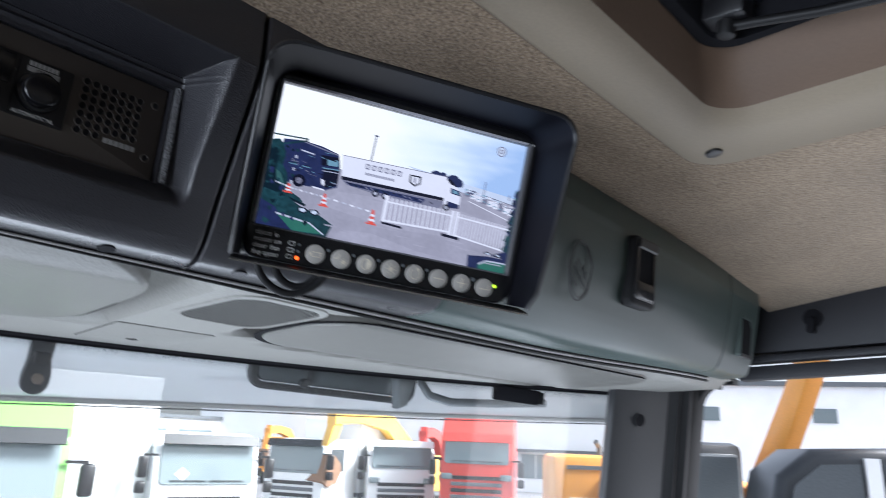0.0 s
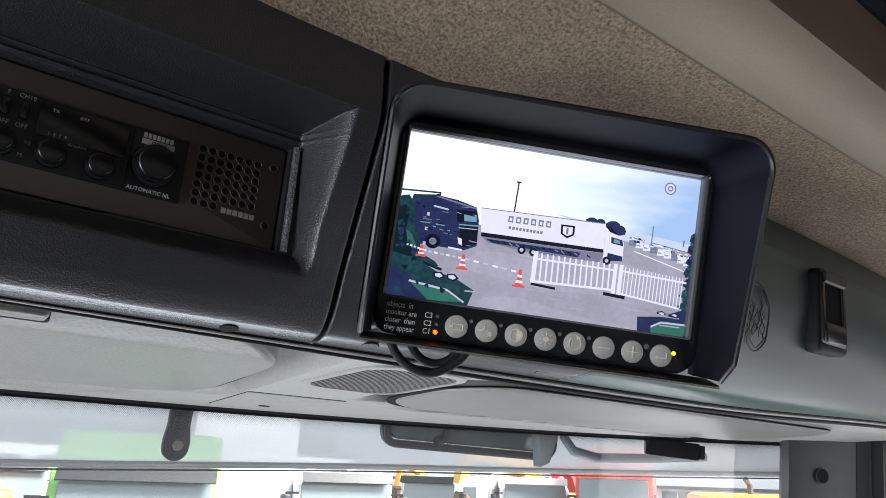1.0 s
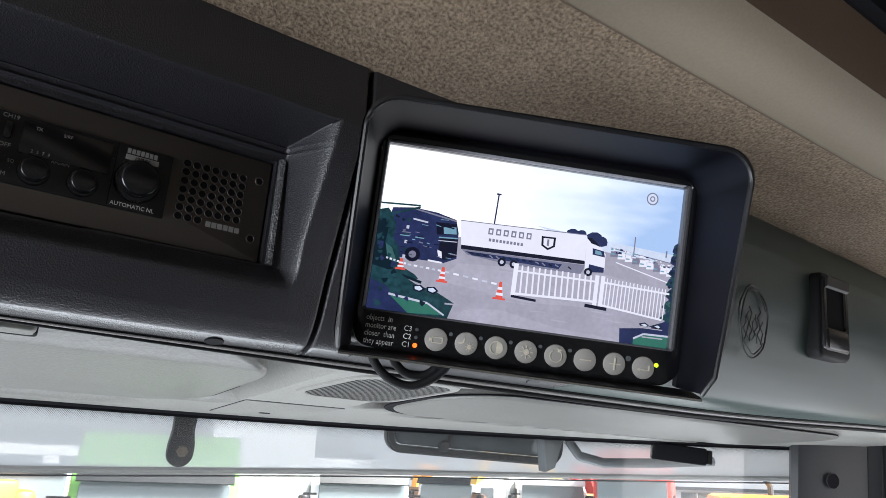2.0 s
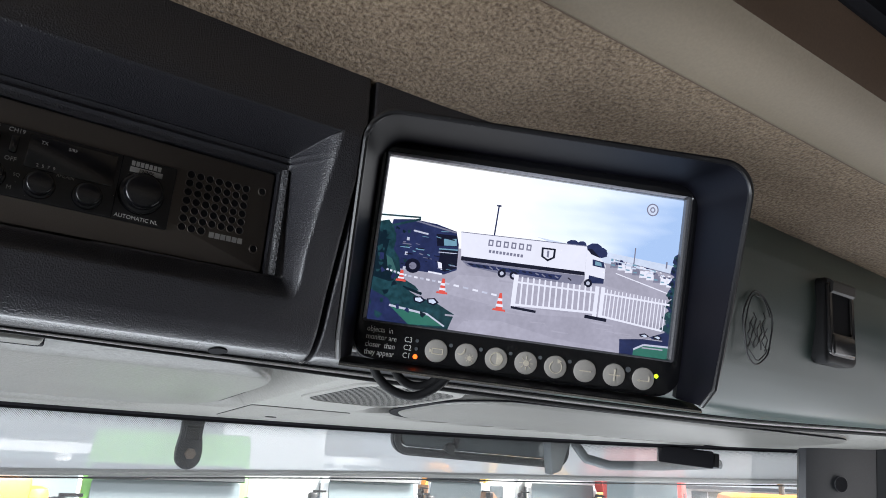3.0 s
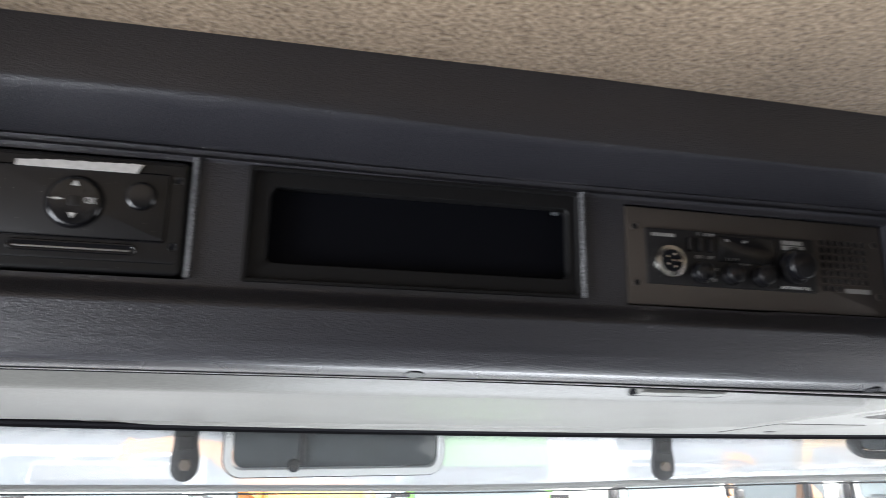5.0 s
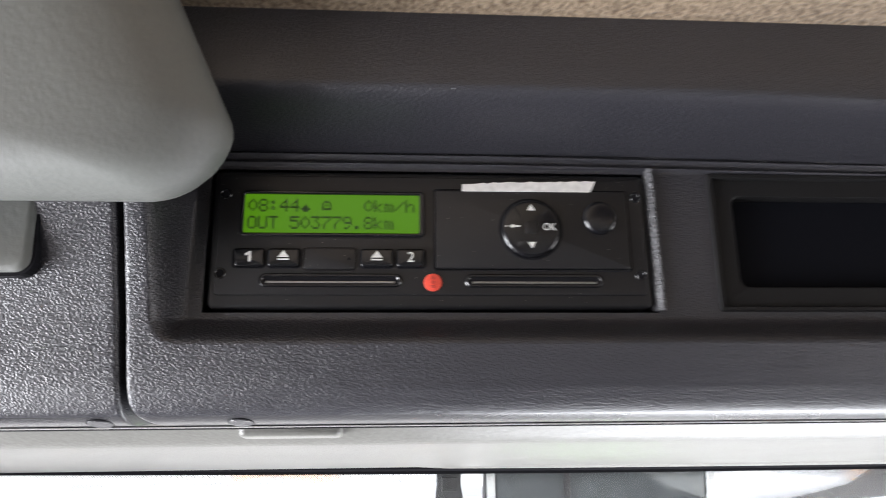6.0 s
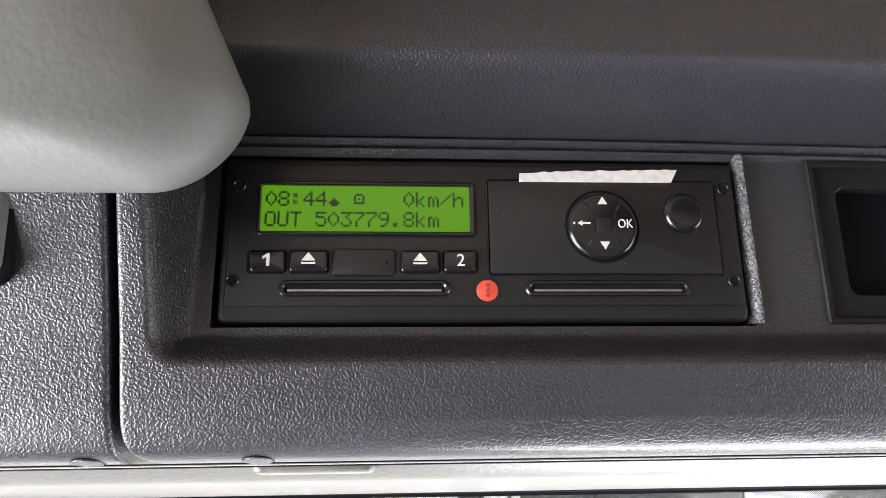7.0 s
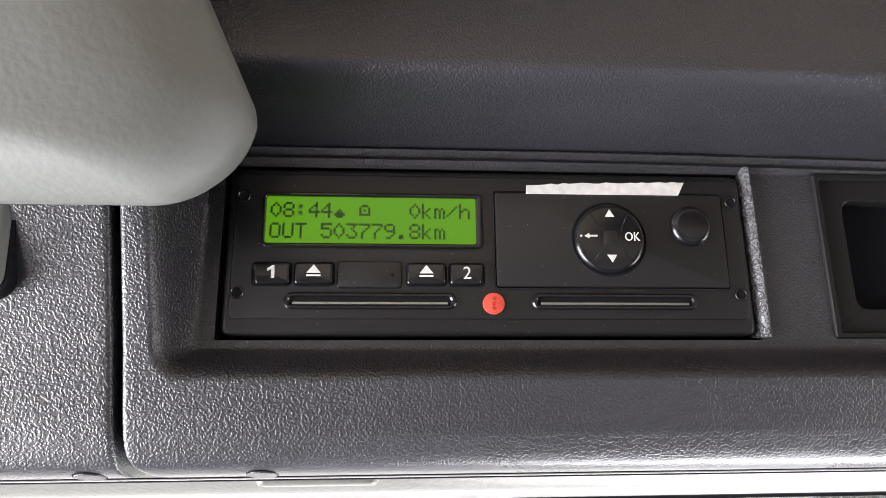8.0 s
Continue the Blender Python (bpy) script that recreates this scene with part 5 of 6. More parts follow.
l_.new(co_.outputs["Object"], se_.inputs[0])
mp_ = n_.new("ShaderNodeMapping")
mp_.inputs["Scale"].default_value = (14, 1, 52)
mp_.inputs["Rotation"].default_value = (0, radians(20), 0)
l_.new(co_.outputs["Object"], mp_.inputs[0])
l_.new(mp_.outputs[0], no_.inputs["Vector"])
no_.inputs["Scale"].default_value, no_.inputs["Detail"].default_value = 1.0, 3
ad_ = n_.new("ShaderNodeMath")
ad_.operation = "MULTIPLY_ADD"
ad_.inputs[1].default_value, ad_.inputs[2].default_value = 7.5, 0.18
l_.new(se_.outputs["X"], ad_.inputs[0])
a2_ = n_.new("ShaderNodeMath")
a2_.operation = "MULTIPLY_ADD"
a2_.inputs[1].default_value = 0.75
l_.new(no_.outputs["Fac"], a2_.inputs[0])
l_.new(ad_.outputs[0], a2_.inputs[2])
rp_ = n_.new("ShaderNodeValToRGB")
for p_, c_ in ((0.45, (1.0, 1.0, 1.0, 1)), (0.72, (0.80, 0.88, 1.0, 1)), (1.0, (0.38, 0.53, 0.80, 1))):
    e_ = rp_.color_ramp.elements.new(p_) if p_ not in (0.45, 1.0) else rp_.color_ramp.elements[0 if p_ == 0.45 else -1]
    e_.position, e_.color = p_, c_
l_.new(a2_.outputs[0], rp_.inputs[0])
l_.new(rp_.outputs[0], b_.inputs["Emission Color"])
b_.inputs["Emission Strength"].default_value = 1.05 * 2 ** -EXPO
HUES = [m_sky] + [hue(n, c, 1.0, 0.25 if "white" in n else 5.0 if "green" in n else 2.5 if "navy" in n else 1.0) for n, c in (
    ("picture ground", (0.63, 0.62, 0.68)), ("picture white", (0.90, 0.90, 0.95)), ("picture navy", (0.17, 0.20, 0.34)), ("picture black", (0.10, 0.11, 0.18)),
    ("picture green", (0.14, 0.25, 0.28)), ("picture teal", (0.22, 0.43, 0.38)), ("picture red", (0.86, 0.34, 0.30)), ("picture pale", (0.74, 0.75, 0.82)),
    ("picture grey", (0.48, 0.48, 0.56)), ("picture sky light", (0.80, 0.84, 0.92)), ("picture glass", (0.45, 0.60, 0.68)),
    ("picture light ground", (0.66, 0.65, 0.71)), ("picture dark leaf", (0.09, 0.15, 0.19)), ("picture leaf", (0.24, 0.38, 0.38)))]
SKY, GRD, WHT, NAV, BLK, GRN, TEA, RED, PAL, GRY, LGT, GLS, GR2, LFD, LFL = range(15)
pic = bmesh.new()
layer = [0]


def area(pts, h):
    """An area of the picture: across from 0 to 1, down from 0 to 1."""
    layer[0] += 1
    y = 0.0028 - 0.0000025 * layer[0]
    pts = [(u + 0.017 * (1 - min(abs(2 * u - 1), 1) ** 6), v) for u, v in pts]
    f = pic.faces.new([pic.verts.new((-SW / 2 + SW * min(max(u, 0), 1), y, SH / 2 - SH * min(max(v, 0), 1))) for u, v in pts])
    f.material_index = h


def bar(u0, v0, u1, v1, w, h):
    dx, dy = (u1 - u0) * SW, (v1 - v0) * SH
    k = w / 2 / math.hypot(dx, dy)
    ox, oy = -dy * k / SW, dx * k / SH
    area([(u0 - ox, v0 - oy), (u1 - ox, v1 - oy), (u1 + ox, v1 + oy), (u0 + ox, v0 + oy)], h)


area([(0, 0), (1, 0), (1, 1), (0, 1)], SKY)
area([(0, 0.50), (0.25, 0.50), (0.70, 0.455), (1, 0.47), (1, 1), (0, 1)], GRD)
area([(0.26, 0.66), (0.75, 0.60), (1, 0.66), (1, 0.78), (0.5, 0.84), (0.2, 0.78)], GR2)
area([(0.5, 0.36), (0.72, 0.39), (1, 0.42), (1, 0.47), (0.72, 0.46)], LGT)
for i in range(9):
    u = 0.76 + 0.026 * i
    area([(u, 0.445 + 0.008 * i), (u + 0.022, 0.445 + 0.008 * i), (u + 0.026, 0.480 + 0.009 * i), (u - 0.002, 0.485 + 0.009 * i)], WHT if i % 3 else GRY)
    area([(u, 0.462 + 0.009 * i), (u + 0.014, 0.462 + 0.009 * i), (u + 0.014, 0.470 + 0.009 * i), (u, 0.470 + 0.009 * i)], GLS)
bar(0.76, 0.43, 1.0, 0.475, 0.0005, GRY)
bar(0.838, 0.34, 0.838, 0.50, 0.0006, GRY)
bar(0.958, 0.40, 0.958, 0.44, 0.0009, GRY)
bar(0.78, 0.515, 0.99, 0.60, 0.0005, WHT)
for cu_, cv_, cr_ in ((0.625, 0.375, 0.020), (0.655, 0.368, 0.015), (0.700, 0.385, 0.026), (0.722, 0.400, 0.022)):
    area([(cu_ + cr_ * math.cos(a * 0.7) * (1 + 0.2 * (a % 2)), cv_ + 1.5 * cr_ * math.sin(a * 0.7)) for a in range(9)], NAV)
bar(0.362, 0.20, 0.359, 0.40, 0.0007, NAV)
bar(0.355, 0.203, 0.370, 0.203, 0.0008, NAV)
area([(0.249, 0.397), (0.672, 0.373), (0.676, 0.557), (0.26, 0.551)], WHT)
bar(0.249, 0.397, 0.672, 0.373, 0.0004, GRY)
area([(0.26, 0.545), (0.674, 0.533), (0.676, 0.556), (0.261, 0.570)], BLK)
area([(0.262, 0.570), (0.68, 0.560), (0.665, 0.618), (0.43, 0.625), (0.284, 0.600)], GRY)
area([(0.275, 0.580), (0.60, 0.575), (0.59, 0.608), (0.30, 0.600)], NAV)
area([(0.673, 0.395), (0.70, 0.415), (0.725, 0.44), (0.742, 0.475), (0.744, 0.575), (0.677, 0.590)], WHT)
area([(0.673, 0.388), (0.69, 0.385), (0.722, 0.435), (0.690, 0.42)], BLK)
area([(0.696, 0.448), (0.735, 0.458), (0.741, 0.495), (0.698, 0.488)], NAV)
area([(0.706, 0.458), (0.726, 0.463), (0.730, 0.485), (0.706, 0.482)], GLS)
area([(0.69, 0.55), (0.742, 0.56), (0.742, 0.59), (0.69, 0.60)], NAV)


def blob(u, v, r, h, n=14):
    area([(u + r * SH / SW * math.cos(2 * math.pi * i / n), v + r * math.sin(2 * math.pi * i / n)) for i in range(n)], h)


for u, v in ((0.40, 0.615), (0.44, 0.618), (0.69, 0.60)):
    blob(u, v, 0.026, BLK)
    blob(u, v, 0.012, PAL)
# plain bars where the lorry carries a name
for i in range(6):
    area([(0.343 + 0.0255 * i, 0.419 - 0.001 * i), (0.3595 + 0.0255 * i, 0.418 - 0.001 * i), (0.3595 + 0.0255 * i, 0.457 - 0.001 * i), (0.343 + 0.0255 * i, 0.458 - 0.001 * i)], GRY)
    area([(0.3475 + 0.0255 * i, 0.428 - 0.001 * i), (0.3555 + 0.0255 * i, 0.428 - 0.001 * i), (0.3555 + 0.0255 * i, 0.449 - 0.001 * i), (0.3475 + 0.0255 * i, 0.449 - 0.001 * i)], WHT)
for i in range(10):
    area([(0.348 + 0.0118 * i, 0.482), (0.356 + 0.0118 * i, 0.482), (0.356 + 0.0118 * i, 0.500), (0.348 + 0.0118 * i, 0.500)], GRY)
area([(0.521, 0.420), (0.569, 0.417), (0.569, 0.475), (0.546, 0.502), (0.523, 0.478)], BLK)
area([(0.528, 0.430), (0.562, 0.428), (0.562, 0.470), (0.546, 0.488), (0.530, 0.473)], WHT)
area([(0.541, 0.435), (0.548, 0.435), (0.548, 0.478), (0.541, 0.474)], GRY)
# dark lorry
area([(0.034, 0.379), (0.096, 0.361), (0.170, 0.372), (0.234, 0.400), (0.247, 0.479), (0.251, 0.635), (0.211, 0.672), (0.062, 0.672), (0.022, 0.516)], NAV)
area([(0.19, 0.52), (0.248, 0.51), (0.250, 0.625), (0.212, 0.655), (0.19, 0.64)], BLK)
area([(0.17, 0.43), (0.238, 0.425), (0.243, 0.490), (0.178, 0.505)], BLK)
area([(0.196, 0.455), (0.237, 0.445), (0.241, 0.488), (0.200, 0.495)], GLS)
bar(0.100, 0.368, 0.235, 0.408, 0.0007, GRY)
bar(0.185, 0.520, 0.246, 0.512, 0.0006, GLS)
bar(0.185, 0.540, 0.246, 0.534, 0.0004, PAL)
bar(0.098, 0.43, 0.145, 0.44, 0.0008, PAL)
area([(0.185, 0.595), (0.200, 0.605), (0.204, 0.645), (0.192, 0.640)], WHT)
bar(0.16, 0.668, 0.205, 0.672, 0.0008, WHT)
bar(0.0, 0.36, 0.115, 0.345, 0.0008, GRN)
bar(0.03, 0.42, 0.115, 0.355, 0.0010, GRN)
blob(0.110, 0.645, 0.045, BLK)
blob(0.110, 0.645, 0.022, GRY)
# foreground plants and body edges
area([(0, 0.40), (0.022, 0.385), (0.040, 0.43), (0.050, 0.50), (0.046, 0.56), (0.066, 0.61), (0.074, 0.68), (0.092, 0.735), (0.126, 0.765), (0.140, 0.79), (0.10, 0.80), (0, 0.82)], GRN)
area([(0, 0.46), (0.018, 0.45), (0.030, 0.52), (0.026, 0.60), (0.045, 0.66), (0.060, 0.75), (0, 0.78)], LFD)
area([(0.028, 0.60), (0.046, 0.62), (0.066, 0.70), (0.060, 0.72), (0.036, 0.67)], LFL)
bar(0.088, 0.780, 0.150, 0.808, 0.0013, LFD)
bar(0.075, 0.800, 0.150, 0.836, 0.0010, BLK)
for i in range(6):
    bar(0.085, 0.43 + 0.045 * i, 0.085, 0.450 + 0.045 * i, 0.0012, PAL if i % 2 else GRN)
area([(0, 0.74), (0.08, 0.77), (0.136, 0.825), (0.20, 0.85), (0.262, 0.905), (0.247, 1), (0, 1)], GRN)
area([(0, 0.82), (0.05, 0.86), (0.075, 0.93), (0.12, 1), (0, 1)], NAV)
area([(0.056, 0.900), (0.178, 0.928), (0.232, 0.985), (0.12, 1.0)], TEA)
bar(0.056, 0.900, 0.178, 0.926, 0.0010, PAL)
bar(0.178, 0.926, 0.235, 0.985, 0.0008, PAL)
for u in (0.125, 0.168):
    area([(u, 0.830), (u + 0.025, 0.822), (u + 0.040, 0.845), (u + 0.025, 0.868), (u + 0.004, 0.858)], BLK)
    area([(u + 0.006, 0.836), (u + 0.022, 0.830), (u + 0.032, 0.845), (u + 0.022, 0.858), (u + 0.008, 0.852)], LGT)
area([(0.275, 0.985), (0.30, 0.925), (0.415, 0.905), (0.60, 0.965), (0.80, 0.985), (0.82, 1), (0.27, 1)], GR2)
area([(0.818, 0.915), (0.90, 0.895), (0.977, 0.84), (1.0, 0.80), (1, 1), (0.823, 1)], NAV)
area([(0.87, 0.965), (0.91, 0.935), (1, 0.93), (1, 1), (0.87, 1)], TEA)
bar(0.87, 0.965, 0.905, 0.930, 0.0009, PAL)
bar(0.905, 0.930, 1.0, 0.926, 0.0009, PAL)
for u in (0.885, 0.935):
    area([(u, 0.868), (u + 0.020, 0.858), (u + 0.036, 0.872), (u + 0.030, 0.892), (u + 0.006, 0.890)], BLK)
    area([(u + 0.006, 0.873), (u + 0.020, 0.866), (u + 0.030, 0.874), (u + 0.024, 0.884)], LGT)
for i in range(7):
    area([(1, 0.34 + 0.07 * i), (0.985 - 0.006 * (i % 2), 0.36 + 0.07 * i), (0.980 - 0.004 * i, 0.40 + 0.07 * i), (1, 0.42 + 0.07 * i)], GRN if i > 2 else NAV)
rng = random.Random(4)
# leaves and twigs over the plants, clutter along the far edge of the yard, fittings on the dark lorry
for i in range(36):
    v = rng.uniform(0.42, 0.99)
    edge = 0.05 + 0.03 * math.sin(v * 19) + max(0.0, (v - 0.74) * 0.75)
    u, r_, a = rng.uniform(0, 1) ** 0.8 * edge, rng.uniform(0.006, 0.017), rng.uniform(0, 6.3)
    area([(max(u + r_ * math.cos(a + k) * (1.0 if k % 2 < 1 else 0.4), 0), min(v + 1.7 * r_ * math.sin(a + k), 1)) for k in (0, 1.2, 3.1, 4.4)], rng.choice((LFD, GRN, GRN, NAV, GRN)))
for i in range(46):
    v = rng.uniform(0.36, 0.84)
    u, r_ = 1 - rng.uniform(0, 0.014 + 0.03 * max(v - 0.45, 0)), rng.uniform(0.004, 0.010)
    area([(min(u - r_, 1), v), (min(u, 1), v - r_ * 1.5), (min(u + r_, 1), v + 0.2 * r_), (min(u, 1), v + r_ * 1.6)], rng.choice((LFD, GRN, NAV, LFL)))
for i in range(44):
    u = rng.uniform(0.75, 0.97)
    v = 0.428 + (u - 0.75) * 0.27 + rng.uniform(-0.012, 0.016)
    w, h = rng.uniform(0.004, 0.016), rng.uniform(0.005, 0.016)
    area([(u, v), (u + w, v + 0.003), (u + w, v + h), (u, v + h)], rng.choice((WHT, WHT, GRY, LGT, GLS, NAV)))
for i in range(30):
    u, v = rng.uniform(0.06, 0.235), rng.uniform(0.40, 0.65)
    bar(u, v, u + rng.uniform(0.005, 0.03), v + rng.uniform(-0.004, 0.006), rng.uniform(0.0002, 0.0006), rng.choice((BLK, BLK, GRY, LFD, GLS)))
for i in range(16):
    u = 0.29 + 0.022 * i
    bar(u, 0.585, u + 0.012, 0.592 + rng.uniform(-0.004, 0.008), 0.0006, rng.choice((BLK, GRY, LFD)))
for i in range(36):
    u, v = rng.uniform(0.2, 0.92), rng.uniform(0.66, 0.97)
    bar(u, v, u + rng.uniform(0.02, 0.10), v + rng.uniform(-0.006, 0.006), rng.uniform(0.0003, 0.0009), rng.choice((GR2, GRD, GR2)))
# white fence
bar(0.446, 0.655, 0.722, 0.652, 0.0009, WHT)
bar(0.446, 0.795, 0.730, 0.775, 0.0011, WHT)
for i in range(15):
    u = 0.450 + 0.0193 * i
    bar(u, 0.618, u + 0.003, 0.795 - 0.0013 * i, 0.0008, WHT)
bar(0.449, 0.610, 0.449, 0.805, 0.0022, WHT)
bar(0.722, 0.612, 0.722, 0.800, 0.0020, WHT)
bar(0.742, 0.612, 0.742, 0.800, 0.0020, WHT)
bar(0.742, 0.650, 0.985, 0.665, 0.0009, WHT)
bar(0.742, 0.790, 0.965, 0.830, 0.0009, WHT)
for i in range(17):
    u = 0.757 + 0.0132 * i
    bar(u, 0.622 + 0.001 * i, u - 0.001, 0.79 + 0.0022 * i, 0.00055, WHT)
bar(0.444, 0.812, 0.527, 0.820, 0.0012, BLK)
bar(0.690, 0.805, 0.765, 0.812, 0.0016, BLK)
# cones and the striped chain between them
for a, b in (((0.034, 0.686), (0.099, 0.710)), ((0.099, 0.710), (0.214, 0.722)), ((0.214, 0.722), (0.404, 0.755))):
    for k in range(6):
        p, q = (k + 0.05) / 6, (k + 0.62) / 6
        bar(a[0] + (b[0] - a[0]) * p, a[1] + (b[1] - a[1]) * p, a[0] + (b[0] - a[0]) * q, a[1] + (b[1] - a[1]) * q, 0.0009, WHT if k % 2 else PAL)
for u, v0, v1, w in ((0.405, 0.735, 0.845, 0.020), (0.213, 0.697, 0.790, 0.017), (0.080, 0.680, 0.748, 0.014)):
    h_ = v1 - v0
    area([(u - 0.004, v0), (u + 0.004, v0), (u + w * 0.6, v1 - 0.008), (u - w * 0.6, v1 - 0.008)], RED)
    area([(u - w, v1 - 0.012), (u + w, v1 - 0.012), (u + w * 1.1, v1), (u - w * 1.1, v1)], RED)
    for f in (0.30, 0.62):
        d_ = 0.004 + f * w * 0.55
        area([(u - d_, v0 + f * h_), (u + d_, v0 + f * h_), (u + d_ + 0.001, v0 + (f + 0.15) * h_), (u - d_ - 0.001, v0 + (f + 0.15) * h_)], WHT)
# eye mark
blob(0.880, 0.089, 0.040, GRY, 18)
blob(0.880, 0.089, 0.032, LGT, 18)
blob(0.880, 0.089, 0.018, GRY, 18)
blob(0.880, 0.089, 0.010, LGT, 18)
screen = part("screen", pic, HUES, monitor, "lit screen showing a lorry yard with cones and a fence")

# keys under the screen
KZ = -0.0497
for i in range(8):
    kx = -0.0387 + 0.0143 * i
    kz = KZ
    key = part("key", disc(bmesh.new(), kx, kz, 0.0054, -0.0022, 0.0, 0.0006, 36), M_BUTTON, monitor, smooth=True)
    bm, y0, y1 = bmesh.new(), -0.0025, -0.0021
    if i == 0:
        ring(bm, rounded(kx - 0.0022, kx + 0.0032, kz - 0.0016, kz + 0.0014, 0.0004, 3), rounded(kx - 0.0017, kx + 0.0027, kz - 0.0011, kz + 0.0009, 0.0003, 3), y0, y1)
        prism(bm, [(kx - 0.0034, kz - 0.0012), (kx - 0.0024, kz - 0.0005), (kx - 0.0024, kz + 0.0003), (kx - 0.0034, kz + 0.001)], y0, y1)
    elif i == 1:
        prism(bm, [(kx - 0.0030 + 0.0022 * math.cos(a), kz + 0.0018 + 0.0022 * math.sin(a)) for a in (-2.4, -1.8, -1.2, -0.6, 0.0, 0.5)] + [(kx - 0.0034 + 0.0020 * math.cos(a), kz + 0.0022 + 0.0020 * math.sin(a)) for a in (0.1, -0.6, -1.2, -1.8)], y0, y1)
        disc(bm, kx + 0.0016, kz - 0.0014, 0.0011, y0, y1, n=14)
        for k in range(8):
            a = k * math.pi / 4
            prism(bm, [(kx + 0.0016 + r_ * math.cos(a + d_), kz - 0.0014 + r_ * math.sin(a + d_)) for r_, d_ in ((0.0013, -0.1), (0.0021, -0.08), (0.0021, 0.08), (0.0013, 0.1))], y0, y1)
    elif i == 2:
        ring(bm, rounded(kx - 0.0032, kx + 0.0032, kz - 0.0032, kz + 0.0032, 0.00319), rounded(kx - 0.0027, kx + 0.0027, kz - 0.0027, kz + 0.0027, 0.00269), y0, y1)
        prism(bm, [(kx + 0.0027 * math.cos(a), kz + 0.0027 * math.sin(a)) for a in (-1.57, -1.0, -0.5, 0, 0.5, 1.0, 1.57)], y0, y1)
    elif i == 3:
        disc(bm, kx, kz, 0.0014, y0, y1, n=18)
        for k in range(8):
            a = k * math.pi / 4
            prism(bm, [(kx + r_ * math.cos(a + d_), kz + r_ * math.sin(a + d_)) for r_, d_ in ((0.0018, -0.10), (0.0033, -0.06), (0.0033, 0.06), (0.0018, 0.10))], y0, y1)
    elif i == 4:
        for k in range(16):
            a, b = radians(60 - 18.5 * k), radians(60 - 18.5 * (k + 1))
            prism(bm, [(kx + r_ * math.cos(t_), kz + r_ * math.sin(t_)) for r_, t_ in ((0.0031, a), (0.0031, b), (0.0027, b), (0.0027, a))], y0, y1)
        prism(bm, [(kx + 0.0004, kz + 0.0040), (kx + 0.0026, kz + 0.0030), (kx + 0.0008, kz + 0.0018)], y0, y1)
    elif i in (5, 6):
        box(bm, kx - 0.0028, kx + 0.0028, y0, y1, kz - 0.0003, kz + 0.0003)
        if i == 6:
            box(bm, kx - 0.0003, kx + 0.0003, y0 - 0.0001, y1, kz - 0.0028, kz + 0.0028)
    else:
        box(bm, kx - 0.0020, kx + 0.0028, y0, y1, kz - 0.0012, kz - 0.0007)
        box(bm, kx + 0.0023, kx + 0.0028, y0 - 0.0001, y1, kz - 0.0012, kz + 0.0016)
        prism(bm, [(kx - 0.0034, kz - 0.00095), (kx - 0.0018, kz - 0.0002), (kx - 0.0018, kz - 0.0017)], y0, y1)
    part("icon", bm, M_ICON, key)
    if i not in (5, 7):
        part("light_sensor" if i == 6 else "key_light", disc(bmesh.new(), kx + 0.0066, kz + 0.0034, 0.0013 if i == 6 else 0.0009, -0.0017, 0.0, n=14), M_GREYBODY, monitor)
part("power_light", disc(bmesh.new(), -0.0387 + 0.0143 * 7 + 0.0062, KZ + 0.0020, 0.0010, -0.0018, 0.0, n=16), M_LEDG, monitor, "lit yellow green lamp")
for i, tx in enumerate(("C3", "C2", "C1")):
    z = KZ + 0.0034 - 0.0037 * i
    words(tx, 0.0036, monitor, M_WHITE, -0.0543, -0.0014, z - 0.0012, squeeze=0.9)
    part("channel_light", disc(bmesh.new(), -0.0482, z, 0.0011 if i == 2 else 0.0008, -0.0018, 0.0, n=16), M_LEDR if i == 2 else M_GREYBODY, monitor, "lit red lamp" if i == 2 else "")
for i, tx in enumerate(("objects  in", "monitor are", "closer  than", "they appear")):
    words(tx, 0.0037, monitor, M_WHITE, -0.0723, -0.0014, KZ + 0.0052 - 0.0036 * i, squeeze=0.80)
# cables looping under the monitor
cable = thing("monitor_cable", monitor.matrix_world.copy(), "two black round cables looping below the monitor", "cable")
for name_, back, knots in (("cable_loop", 0.013, [(-0.0700, -0.046), (-0.0693, -0.0560), (-0.0655, -0.0622), (-0.0590, -0.0668), (-0.0508, -0.0690), (-0.0440, -0.0686), (-0.0368, -0.0650), (-0.0312, -0.0608), (-0.0285, -0.0555), (-0.0275, -0.046)]),
                           ("cable_loop", 0.018, [(-0.0598, -0.046), (-0.0592, -0.0560), (-0.0558, -0.0612), (-0.0508, -0.0646), (-0.0440, -0.0656), (-0.0375, -0.0634), (-0.0335, -0.0590), (-0.0320, -0.046)])):
    path = []
    for (x0, z0), (x1, z1) in zip(knots, knots[1:]):
        path += [(x0 + (x1 - x0) * k / 3, back, z0 + (z1 - z0) * k / 3) for k in range(3)]
    path.append((knots[-1][0], back, knots[-1][1]))
    path = [(x, y, -0.046 + 1.25 * (z + 0.046)) for x, y, z in path]
    for _ in range(3):  # rounded bends
        path = path[:1] + [tuple((u + 2 * v + w) / 4 for u, v, w in zip(*q)) for q in zip(path, path[1:], path[2:])] + path[-1:]
    part(name_, tube(bmesh.new(), path, 0.0022, 12), M_RUBBER, cable, smooth=True)

# ---- the yard outside ----
ground = part("ground", boxed(-900, 900, -900, 900, -0.2, 0.0), M_GROUND, None)
tagged(ground, "grey wet asphalt of a lorry yard", "ground", kind="structure")
EYE = Vector((0.36, -0.40, 0))


